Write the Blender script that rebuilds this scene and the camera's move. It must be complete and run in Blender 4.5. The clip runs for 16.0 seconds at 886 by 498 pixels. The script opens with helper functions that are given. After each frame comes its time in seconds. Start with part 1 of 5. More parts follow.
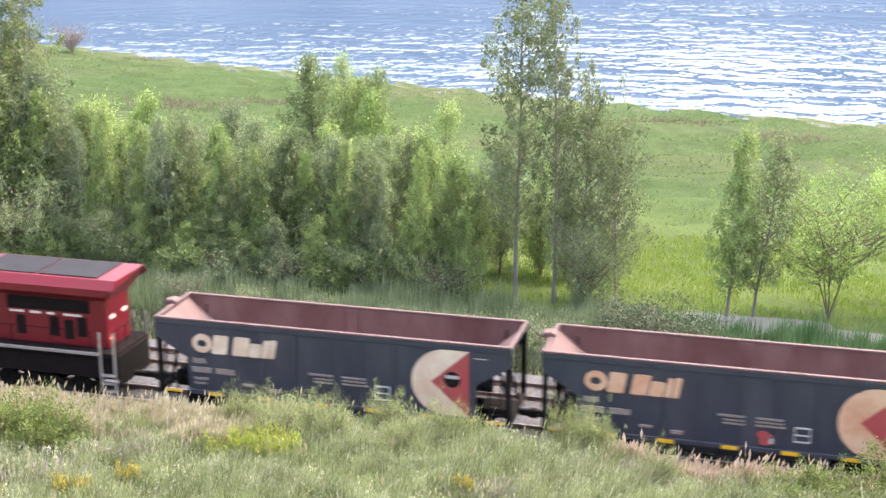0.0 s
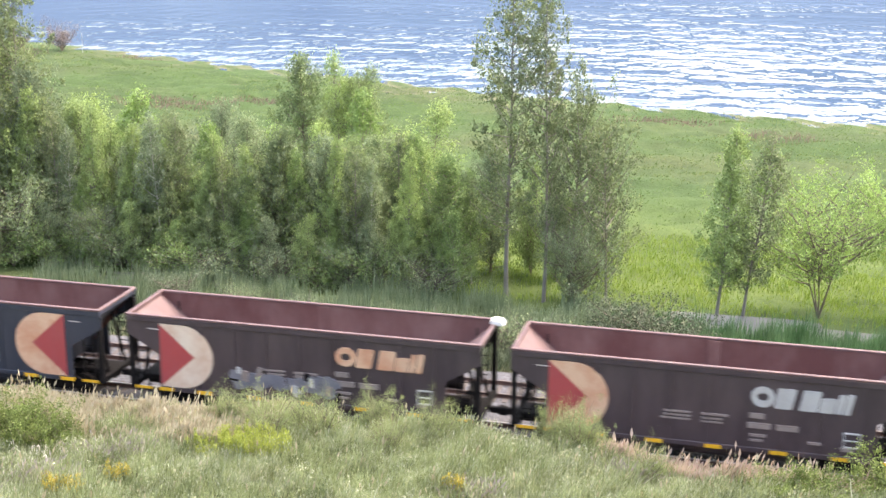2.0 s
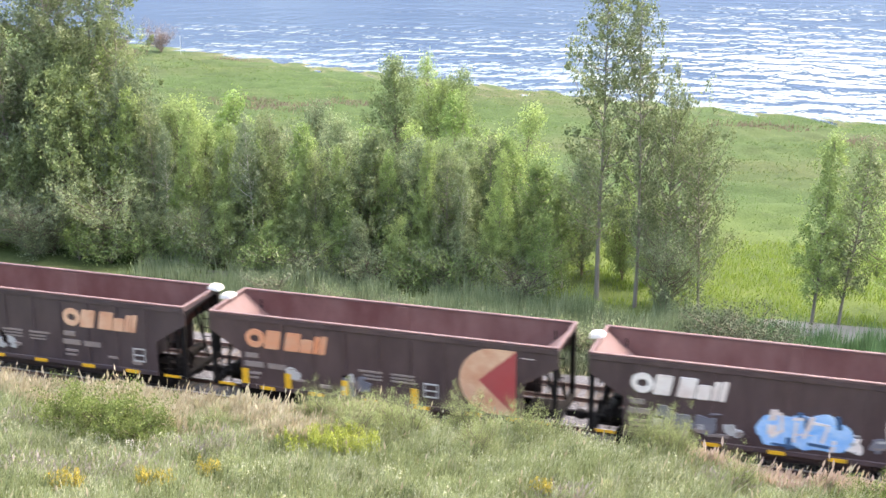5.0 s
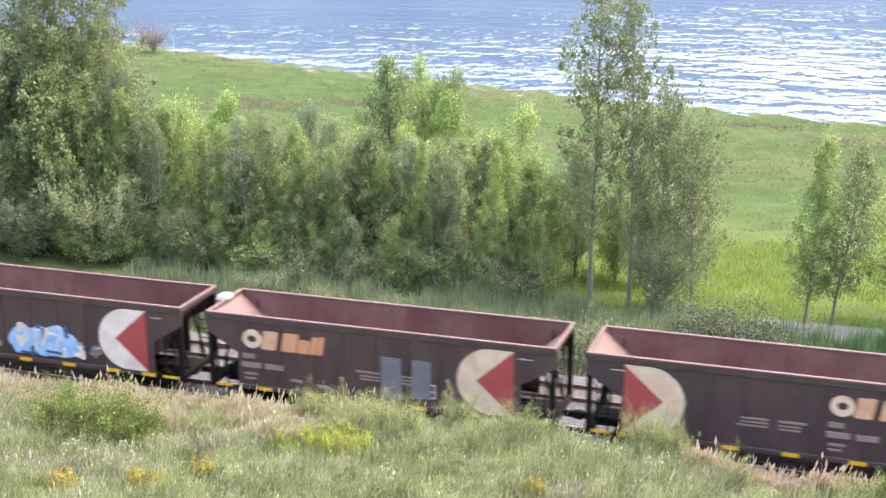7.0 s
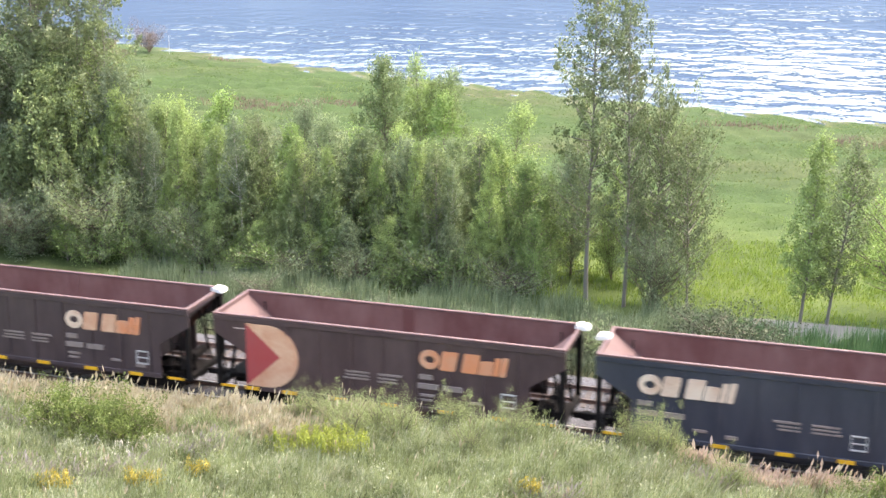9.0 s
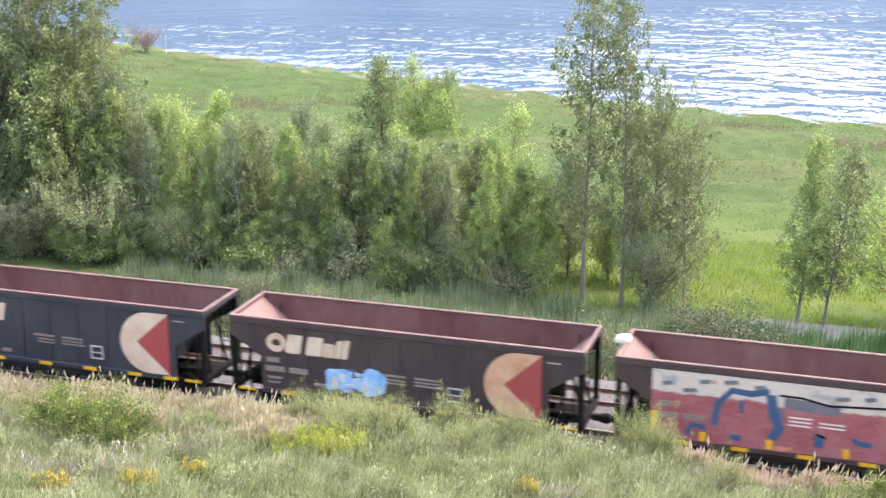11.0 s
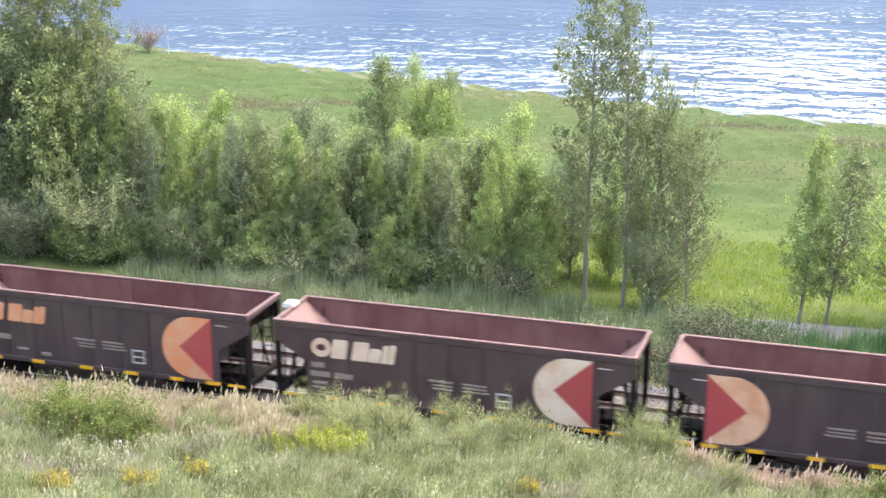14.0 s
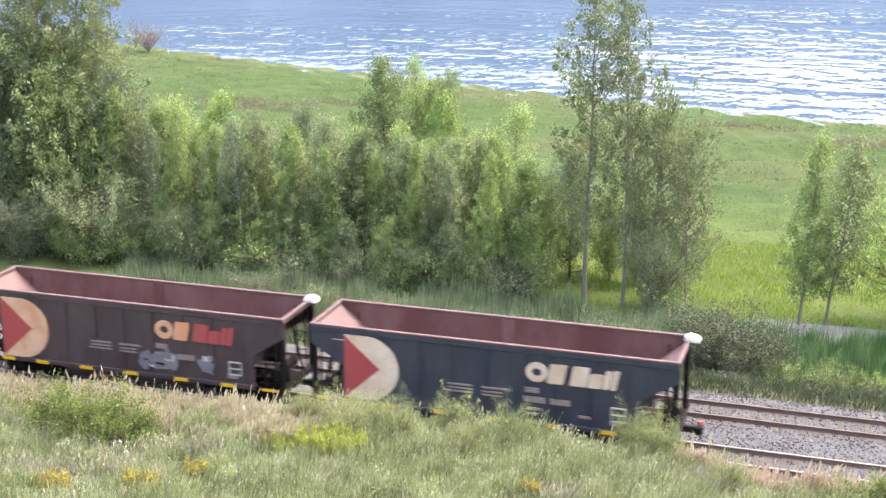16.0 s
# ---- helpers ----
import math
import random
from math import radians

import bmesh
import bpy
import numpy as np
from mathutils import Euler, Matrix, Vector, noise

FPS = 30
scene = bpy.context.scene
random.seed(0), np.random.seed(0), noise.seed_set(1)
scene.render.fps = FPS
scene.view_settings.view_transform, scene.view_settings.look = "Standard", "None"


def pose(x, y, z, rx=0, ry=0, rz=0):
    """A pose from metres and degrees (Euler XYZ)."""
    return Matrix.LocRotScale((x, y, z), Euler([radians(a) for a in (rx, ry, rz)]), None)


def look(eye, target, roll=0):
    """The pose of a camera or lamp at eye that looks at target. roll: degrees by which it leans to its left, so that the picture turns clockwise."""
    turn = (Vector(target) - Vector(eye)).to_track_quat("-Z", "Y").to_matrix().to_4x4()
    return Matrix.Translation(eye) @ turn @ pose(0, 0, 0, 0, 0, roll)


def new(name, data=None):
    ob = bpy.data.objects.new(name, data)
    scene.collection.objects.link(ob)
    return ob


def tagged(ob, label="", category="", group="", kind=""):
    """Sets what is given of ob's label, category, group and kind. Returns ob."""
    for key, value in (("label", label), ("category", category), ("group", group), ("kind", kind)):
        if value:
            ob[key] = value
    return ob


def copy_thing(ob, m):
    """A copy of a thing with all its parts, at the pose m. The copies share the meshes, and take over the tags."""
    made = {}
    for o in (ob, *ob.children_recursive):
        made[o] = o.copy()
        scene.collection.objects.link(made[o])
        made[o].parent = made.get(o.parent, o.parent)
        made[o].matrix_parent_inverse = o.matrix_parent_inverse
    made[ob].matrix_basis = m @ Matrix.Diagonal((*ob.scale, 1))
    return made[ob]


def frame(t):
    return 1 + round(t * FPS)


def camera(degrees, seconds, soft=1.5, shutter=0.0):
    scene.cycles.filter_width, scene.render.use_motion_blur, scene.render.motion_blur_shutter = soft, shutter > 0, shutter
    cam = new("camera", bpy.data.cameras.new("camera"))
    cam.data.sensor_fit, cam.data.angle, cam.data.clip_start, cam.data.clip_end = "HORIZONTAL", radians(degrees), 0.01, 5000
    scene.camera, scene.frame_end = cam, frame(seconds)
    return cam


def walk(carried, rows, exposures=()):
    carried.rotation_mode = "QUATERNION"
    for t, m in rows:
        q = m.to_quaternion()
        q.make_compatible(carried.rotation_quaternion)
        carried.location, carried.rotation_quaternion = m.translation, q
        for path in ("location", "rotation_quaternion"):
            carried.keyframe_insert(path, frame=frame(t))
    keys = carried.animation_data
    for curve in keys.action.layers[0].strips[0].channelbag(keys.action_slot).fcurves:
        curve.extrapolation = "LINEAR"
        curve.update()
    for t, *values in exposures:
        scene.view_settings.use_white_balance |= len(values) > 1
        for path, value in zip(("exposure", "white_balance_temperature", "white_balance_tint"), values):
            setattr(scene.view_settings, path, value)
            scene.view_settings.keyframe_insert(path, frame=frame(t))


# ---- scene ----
from collections import defaultdict

# rail heads of the train's track lie at z = 0, the track runs along x, the lake lies towards +y
EYE = (0.0, -49.78, 22.06)
cam = camera(36.17, 16.0, soft=1.5, shutter=0.35)


def aim(yaw, down, roll):
    """The pose of the hand-held camera: degrees to the left of +y, below the level, and of lean."""
    y, p = radians(yaw), radians(down)
    way = Vector((-math.sin(y) * math.cos(p), math.cos(y) * math.cos(p), -math.sin(p)))
    return look(EYE, Vector(EYE) + way * 50, -roll)


# seconds, yaw, downward tilt, roll
TURNS = [
    (0.0, 14.567, 15.895, -0.116),
    (0.5, 14.563, 15.895, -0.119),
    (1.0, 14.420, 15.897, -0.160),
    (1.5, 14.277, 15.896, -0.203),
    (2.0, 14.155, 15.922, -0.318),
    (2.2, 14.470, 15.910, -0.342),
    (2.4, 14.740, 15.892, -0.442),
    (2.5, 14.980, 15.888, -0.486),
    (2.7, 16.600, 15.882, -0.302),
    (3.0, 17.640, 15.879, -0.107),
    (3.2, 18.050, 15.865, -0.062),
    (5.5, 18.134, 15.810, -0.011),
    (6.0, 17.987, 15.813, -0.021),
    (6.5, 17.905, 15.809, -0.045),
    (7.0, 17.844, 15.812, -0.063),
    (7.5, 17.799, 15.808, -0.082),
    (8.0, 17.754, 15.815, -0.065),
    (8.5, 17.698, 15.811, -0.074),
    (9.0, 17.657, 15.815, -0.082),
    (11.5, 17.506, 15.814, -0.114),
    (12.0, 17.498, 15.822, -0.095),
    (12.5, 17.511, 15.822, -0.093),
    (13.0, 17.510, 15.818, -0.107),
    (13.5, 17.575, 15.810, -0.118),
    (14.0, 17.622, 15.807, -0.144),
    (14.5, 17.655, 15.807, -0.129),
    (15.0, 17.626, 15.807, -0.152),
    (15.5, 17.614, 15.807, -0.141),
    (16.0, 17.602, 15.807, -0.161),
]
walk(cam, [(t, aim(y, p, r)) for t, y, p, r in TURNS], exposures=[(0.0, 2.52, 7250, 14), (16.0, 2.52, 7250, 14)])

# ---- daylight: hazy sun high over the lake, bright sky ----
SUN_AZ, SUN_EL = 50.0, 62.0   # degrees from +y towards +x, above the level
world = bpy.data.worlds.new("sky")
scene.world = world
world.use_nodes = True
wn, wl = world.node_tree.nodes, world.node_tree.links
wn.clear()
sky = wn.new("ShaderNodeTexSky")
sky.sky_type, sky.sun_disc = "NISHITA", False
sky.sun_elevation, sky.sun_rotation = radians(SUN_EL), radians(SUN_AZ)
sky.air_density, sky.dust_density, sky.ozone_density = 1.5, 5.0, 1.0
wbg, wout = wn.new("ShaderNodeBackground"), wn.new("ShaderNodeOutputWorld")
wbg.inputs["Strength"].default_value = 0.15
wl.new(sky.outputs[0], wbg.inputs["Color"])
wl.new(wbg.outputs[0], wout.inputs["Surface"])
sun = new("sun", bpy.data.lights.new("sun", "SUN"))
sun.data.energy, sun.data.angle, sun.data.color = 0.65, radians(32), (1.0, 0.95, 0.88)
sun_way = Vector((math.sin(radians(SUN_AZ)) * math.cos(radians(SUN_EL)), math.cos(radians(SUN_AZ)) * math.cos(radians(SUN_EL)), math.sin(radians(SUN_EL))))
sun.matrix_world = look(sun_way * 100, (0, 0, 0))

# ---- materials ----
def blank(name):
    m = bpy.data.materials.new(name)
    m.use_nodes = True
    m.node_tree.nodes.clear()
    return m, m.node_tree.nodes, m.node_tree.links


def coords(n, l, space="Object", stretch=(1, 1, 1)):
    tc, mp = n.new("ShaderNodeTexCoord"), n.new("ShaderNodeMapping")
    mp.inputs["Scale"].default_value = stretch
    l.new(tc.outputs[space], mp.inputs["Vector"])
    return mp.outputs["Vector"]


def noise_of(n, l, vec, scale, detail=4.0, rough=0.6):
    t = n.new("ShaderNodeTexNoise")
    t.inputs["Scale"].default_value, t.inputs["Detail"].default_value, t.inputs["Roughness"].default_value = scale, detail, rough
    l.new(vec, t.inputs["Vector"])
    return t.outputs["Fac"]


def ramp(n, l, fac, stops):
    r = n.new("ShaderNodeValToRGB")
    els = r.color_ramp.elements
    while len(els) < len(stops):
        els.new(0.5)
    for e, (p, c) in zip(els, stops):
        e.position, e.color = p, (*c, 1)
    l.new(fac, r.inputs["Fac"])
    return r.outputs["Color"]


def blend(n, l, fac, a, b, mode="MIX"):
    x = n.new("ShaderNodeMix")
    x.data_type, x.blend_type = "RGBA", mode
    for sock, v in ((x.inputs[0], fac), (x.inputs[6], a), (x.inputs[7], b)):
        if isinstance(v, (int, float)):
            sock.default_value = v
        elif isinstance(v, tuple):
            sock.default_value = (*v, 1)
        else:
            l.new(v, sock)
    return x.outputs[2]


def finish(m, n, l, colour, rough=0.6, metal=0.0, bump=None, depth=0.02, spec=0.5):
    b, o = n.new("ShaderNodeBsdfPrincipled"), n.new("ShaderNodeOutputMaterial")
    if isinstance(colour, tuple):
        b.inputs["Base Color"].default_value = (*colour, 1)
    else:
        l.new(colour, b.inputs["Base Color"])
    b.inputs["Roughness"].default_value, b.inputs["Metallic"].default_value = rough, metal
    b.inputs["Specular IOR Level"].default_value = spec
    if bump is not None:
        bp = n.new("ShaderNodeBump")
        bp.inputs["Strength"].default_value, bp.inputs["Distance"].default_value = 0.6, depth
        l.new(bump, bp.inputs["Height"])
        l.new(bp.outputs[0], b.inputs["Normal"])
    l.new(b.outputs[0], o.inputs["Surface"])
    return m


def worn(name, base, dirt, scale=1.5, amount=0.5, rough=0.6, metal=0.0, streak=1.0, depth=0.004, spec=0.5):
    """Paint or steel with broad stains, run-down streaks and fine grain."""
    m, n, l = blank(name)
    v = coords(n, l, "Object", (1, 1, streak))
    info, far = n.new("ShaderNodeObjectInfo"), n.new("ShaderNodeMath")
    far.operation = "MULTIPLY"
    far.inputs[1].default_value = 37.0
    l.new(info.outputs["Random"], far.inputs[0])
    l.new(far.outputs[0], v.node.inputs["Location"])
    big, fine = noise_of(n, l, v, scale, 6, 0.65), noise_of(n, l, coords(n, l), 28, 3, 0.7)
    c1 = ramp(n, l, big, [(0.38, base), (0.38 + 0.55 / (0.6 + amount), dirt)])
    c2 = blend(n, l, 0.25, c1, ramp(n, l, fine, [(0.3, tuple(0.6 * x for x in base)), (0.7, tuple(min(1, 1.35 * x) for x in base))]))
    return finish(m, n, l, c2, rough, metal, fine, depth, spec)


def leafy(name, dark, mid, light, through_it=0.45, gloss=0.35, vary=0.0):
    """Foliage: each leaf has its own green, and daylight shines through it."""
    m, n, l = blank(name)
    g = n.new("ShaderNodeNewGeometry")
    c = ramp(n, l, g.outputs["Random Per Island"], [(0.0, dark), (0.5, mid), (1.0, light)])
    patch = noise_of(n, l, coords(n, l), 0.9, 2)
    c = blend(n, l, 0.5, c, ramp(n, l, patch, [(0.35, dark), (0.65, light)]))
    if vary:
        info = n.new("ShaderNodeObjectInfo")
        c = blend(n, l, 1.0, c, ramp(n, l, info.outputs["Random"], [(0.0, (1 - vary, 1 - vary, 1 - 0.7 * vary)), (0.5, (1, 1, 1)), (1.0, (1 + vary, 1 + 0.9 * vary, 1 + 0.5 * vary))]), "MULTIPLY")
    d, t, mx, mx2, gl, o = (n.new("ShaderNode" + k) for k in ("BsdfDiffuse", "BsdfTranslucent", "MixShader", "MixShader", "BsdfGlossy", "OutputMaterial"))
    gl.inputs["Roughness"].default_value = 0.45
    gl.inputs["Color"].default_value = (0.9, 0.95, 0.9, 1)
    l.new(c, d.inputs[0])
    l.new(blend(n, l, 0.6, c, (0.95, 1.0, 0.58), "MULTIPLY"), t.inputs[0])
    mx.inputs[0].default_value, mx2.inputs[0].default_value = through_it, gloss * 0.05
    l.new(d.outputs[0], mx.inputs[1]); l.new(t.outputs[0], mx.inputs[2])
    l.new(mx.outputs[0], mx2.inputs[1]); l.new(gl.outputs[0], mx2.inputs[2])
    l.new(mx2.outputs[0], o.inputs["Surface"])
    return m


NAVY = worn("navy car paint", (0.024, 0.030, 0.050), (0.068, 0.073, 0.094), 0.9, 0.5, 0.5, streak=0.35)
BROWN = worn("sooty brown car paint", (0.052, 0.031, 0.036), (0.125, 0.088, 0.088), 0.9, 0.5, 0.55, streak=0.35)
BLACK = worn("black grey car paint", (0.044, 0.030, 0.037), (0.106, 0.080, 0.084), 0.9, 0.5, 0.55, streak=0.35)
INSIDE = worn("dusty red oxide lining", (0.105, 0.040, 0.039), (0.235, 0.145, 0.135), 0.45, 0.9, 0.75, streak=0.5)
CHORD = worn("scuffed red oxide rim", (0.105, 0.058, 0.062), (0.165, 0.114, 0.117), 2.0, 0.6, 0.6)
ENDSHEET = worn("scoured end sheet paint", (0.105, 0.060, 0.062), (0.165, 0.112, 0.114), 1.0, 0.6, 0.7)
UNDER = worn("sooty cast steel", (0.008, 0.007, 0.0075), (0.022, 0.019, 0.019), 3, 0.6, 0.8, spec=0.12)
STEEL = worn("worn rail steel", (0.42, 0.40, 0.40), (0.25, 0.21, 0.2), 4, 0.4, 0.35, 0.8)
DULLSTEEL = worn("dull brown rail head", (0.13, 0.10, 0.095), (0.085, 0.06, 0.055), 4, 0.4, 0.5, 0.3)
RUST = worn("rusty rail web", (0.10, 0.055, 0.045), (0.16, 0.10, 0.085), 3, 0.5, 0.8)
TIE = worn("grey weathered sleeper wood", (0.05, 0.042, 0.04), (0.10, 0.088, 0.085), 3, 0.5, 0.85, depth=0.01)
CREAM = worn("faded cream paint", (0.66, 0.55, 0.46), (0.52, 0.33, 0.24), 1.1, 1.5, 0.6)
PALE = worn("faded white paint", (0.75, 0.70, 0.68), (0.55, 0.42, 0.40), 1.1, 1.5, 0.6)
ORANGE = worn("rust-stained orange paint", (0.62, 0.24, 0.12), (0.55, 0.34, 0.24), 1.1, 1.5, 0.6)
PEACH = worn("stained peach paint", (0.62, 0.40, 0.28), (0.50, 0.22, 0.13), 1.1, 1.5, 0.6)
GREYED = worn("greyed lettering paint", (0.42, 0.42, 0.43), (0.28, 0.26, 0.26), 1.5, 0.5, 0.6)
REDMARK = worn("faded red paint", (0.36, 0.055, 0.062), (0.31, 0.085, 0.085), 1.0, 0.5, 0.55)
DIM = worn("dim stencil paint", (0.24, 0.20, 0.19), (0.15, 0.12, 0.12), 3, 0.5, 0.7)
YELLOW = worn("yellow reflective strip", (0.75, 0.42, 0.02), (0.6, 0.33, 0.05), 4, 0.4, 0.45)
WHITE = worn("scuffed white hood", (0.80, 0.80, 0.80), (0.6, 0.58, 0.57), 2, 0.4, 0.5)
LOCORED = worn("locomotive red paint", (0.15, 0.005, 0.015), (0.105, 0.010, 0.018), 0.8, 0.5, 0.4)
LOCODARK = worn("black louvre steel", (0.009, 0.006, 0.007), (0.02, 0.015, 0.016), 2, 0.5, 0.9, spec=0.12)
ROOFGREY = worn("grey radiator roof", (0.018, 0.018, 0.023), (0.036, 0.034, 0.040), 1.2, 0.5, 0.6, spec=0.12)
SILVER = worn("pale grey handrail", (0.26, 0.24, 0.24), (0.17, 0.14, 0.14), 4, 0.5, 0.5)
BLUEPAINT = worn("sky blue spray paint", (0.16, 0.40, 0.78), (0.62, 0.75, 0.88), 1.6, 0.9, 0.5)
BLUE2 = worn("deep blue spray paint", (0.03, 0.085, 0.19), (0.05, 0.12, 0.24), 2, 0.6, 0.5)
GREYPAINT = worn("grey spray paint", (0.13, 0.13, 0.165), (0.21, 0.21, 0.24), 1.6, 0.8, 0.6)
BARK = worn("grey poplar bark", (0.17, 0.15, 0.135), (0.28, 0.255, 0.225), 3, 0.7, 0.85, streak=0.3, depth=0.02)
PALEBARK = worn("white birch bark", (0.50, 0.48, 0.44), (0.28, 0.26, 0.23), 3, 0.6, 0.8, streak=2.0, depth=0.01)
DARKBARK = worn("brown alder bark", (0.10, 0.08, 0.06), (0.19, 0.16, 0.13), 3, 0.7, 0.85, streak=0.3, depth=0.02)

LEAF_POPLAR = leafy("poplar leaves", (0.093, 0.123, 0.064), (0.161, 0.202, 0.109), (0.261, 0.304, 0.177), 0.45, 0.3, 0.12)
LEAF_ALDER = leafy("alder leaves", (0.106, 0.145, 0.073), (0.176, 0.231, 0.118), (0.270, 0.337, 0.179), 0.45, 0.3, 0.22)
LEAF_GREY = leafy("grey-green willow leaves", (0.132, 0.175, 0.110), (0.209, 0.264, 0.168), (0.307, 0.370, 0.248), 0.45, 0.2, 0.2)
LEAF_LIME = leafy("lime green young leaves", (0.129, 0.198, 0.066), (0.212, 0.309, 0.109), (0.316, 0.438, 0.174), 0.45, 0.3, 0.15)
LEAF_FRESH = leafy("fresh green leaves", (0.109, 0.177, 0.069), (0.194, 0.284, 0.111), (0.306, 0.406, 0.167), 0.45, 0.3, 0.15)
LEAF_OLIVE = leafy("olive willow leaves", (0.150, 0.209, 0.084), (0.249, 0.330, 0.138), (0.367, 0.466, 0.218), 0.45, 0.3, 0.2)
GRASS_GREEN = leafy("bank grass", (0.104, 0.130, 0.065), (0.247, 0.292, 0.158), (0.425, 0.468, 0.295), 0.4, 0.25)
GRASS_SILVER = leafy("silvery weed leaves", (0.165, 0.188, 0.125), (0.339, 0.365, 0.260), (0.544, 0.558, 0.435), 0.35, 0.4)
GRASS_DRY = leafy("dry straw grass", (0.296, 0.244, 0.179), (0.411, 0.354, 0.273), (0.558, 0.511, 0.428), 0.35, 0.3)
REED = leafy("green cattail reeds", (0.042, 0.102, 0.041), (0.077, 0.162, 0.072), (0.154, 0.246, 0.144), 0.4, 0.4)
REED_GREY = leafy("grey-green reeds", (0.101, 0.145, 0.085), (0.158, 0.213, 0.133), (0.264, 0.319, 0.228), 0.4, 0.3)
MEADOW_BLADE = leafy("meadow grass", (0.065, 0.119, 0.031), (0.086, 0.144, 0.041), (0.117, 0.173, 0.057), 0.35, 0.1)
LIME_BLADE = leafy("lime meadow grass", (0.15, 0.22, 0.045), (0.19, 0.265, 0.055), (0.24, 0.31, 0.08), 0.4, 0.1)
MEADOW_DULL = leafy("dull meadow sedge", (0.118, 0.161, 0.069), (0.164, 0.208, 0.095), (0.223, 0.259, 0.139), 0.35, 0.1)
BUSH_LEAF = leafy("yellow-green shrub leaves", (0.046, 0.067, 0.021), (0.127, 0.173, 0.054), (0.259, 0.323, 0.116), 0.4, 0.3)
BROWN_LEAF = leafy("dry russet foliage", (0.135, 0.094, 0.086), (0.198, 0.140, 0.130), (0.270, 0.206, 0.194), 0.3, 0.2)
WEED = leafy("dull trackside weeds", (0.053, 0.075, 0.046), (0.084, 0.109, 0.069), (0.133, 0.149, 0.109), 0.3, 0.2)
BLOOM = leafy("yellow goldenrod bloom", (0.252, 0.307, 0.067), (0.332, 0.380, 0.085), (0.411, 0.439, 0.133), 0.35, 0.1)
AMBER_BLOOM = leafy("amber yellow bloom", (0.303, 0.245, 0.050), (0.398, 0.329, 0.070), (0.477, 0.398, 0.120), 0.3, 0.1)
SOFT_WEED = leafy("soft feathery green weed", (0.176, 0.215, 0.103), (0.224, 0.267, 0.129), (0.280, 0.322, 0.171), 0.45, 0.1)
ASH_STALK = leafy("ashen dead stalks", (0.240, 0.208, 0.202), (0.320, 0.280, 0.280), (0.400, 0.360, 0.361), 0.25, 0.1)
SEED_HEAD = leafy("pale ripe seed heads", (0.315, 0.335, 0.248), (0.405, 0.421, 0.336), (0.586, 0.592, 0.506), 0.35, 0.2)
GRASS_PINK = leafy("pinkish ripe grass", (0.34, 0.25, 0.215), (0.46, 0.355, 0.32), (0.60, 0.50, 0.465), 0.35, 0.2)
PINK_BLOOM = leafy("pale thistle bloom", (0.58, 0.52, 0.52), (0.72, 0.68, 0.66), (0.82, 0.80, 0.78), 0.3, 0.1)


def gravel_mat():
    m, n, l = blank("grey crushed ballast")
    v = coords(n, l)
    vo = n.new("ShaderNodeTexVoronoi")
    vo.inputs["Scale"].default_value = 13
    l.new(v, vo.inputs["Vector"])
    sep = n.new("ShaderNodeSeparateColor")
    l.new(vo.outputs["Color"], sep.inputs[0])
    stone = ramp(n, l, sep.outputs[0], [(0.0, (0.038, 0.039, 0.046)), (0.6, (0.064, 0.066, 0.078)), (1.0, (0.108, 0.112, 0.130))])
    stain = ramp(n, l, noise_of(n, l, v, 0.5, 4), [(0.4, (1, 1, 1)), (0.7, (0.72, 0.66, 0.64))])
    return finish(m, n, l, blend(n, l, 1.0, stone, stain, "MULTIPLY"), 0.9, 0, vo.outputs["Distance"], 0.03)


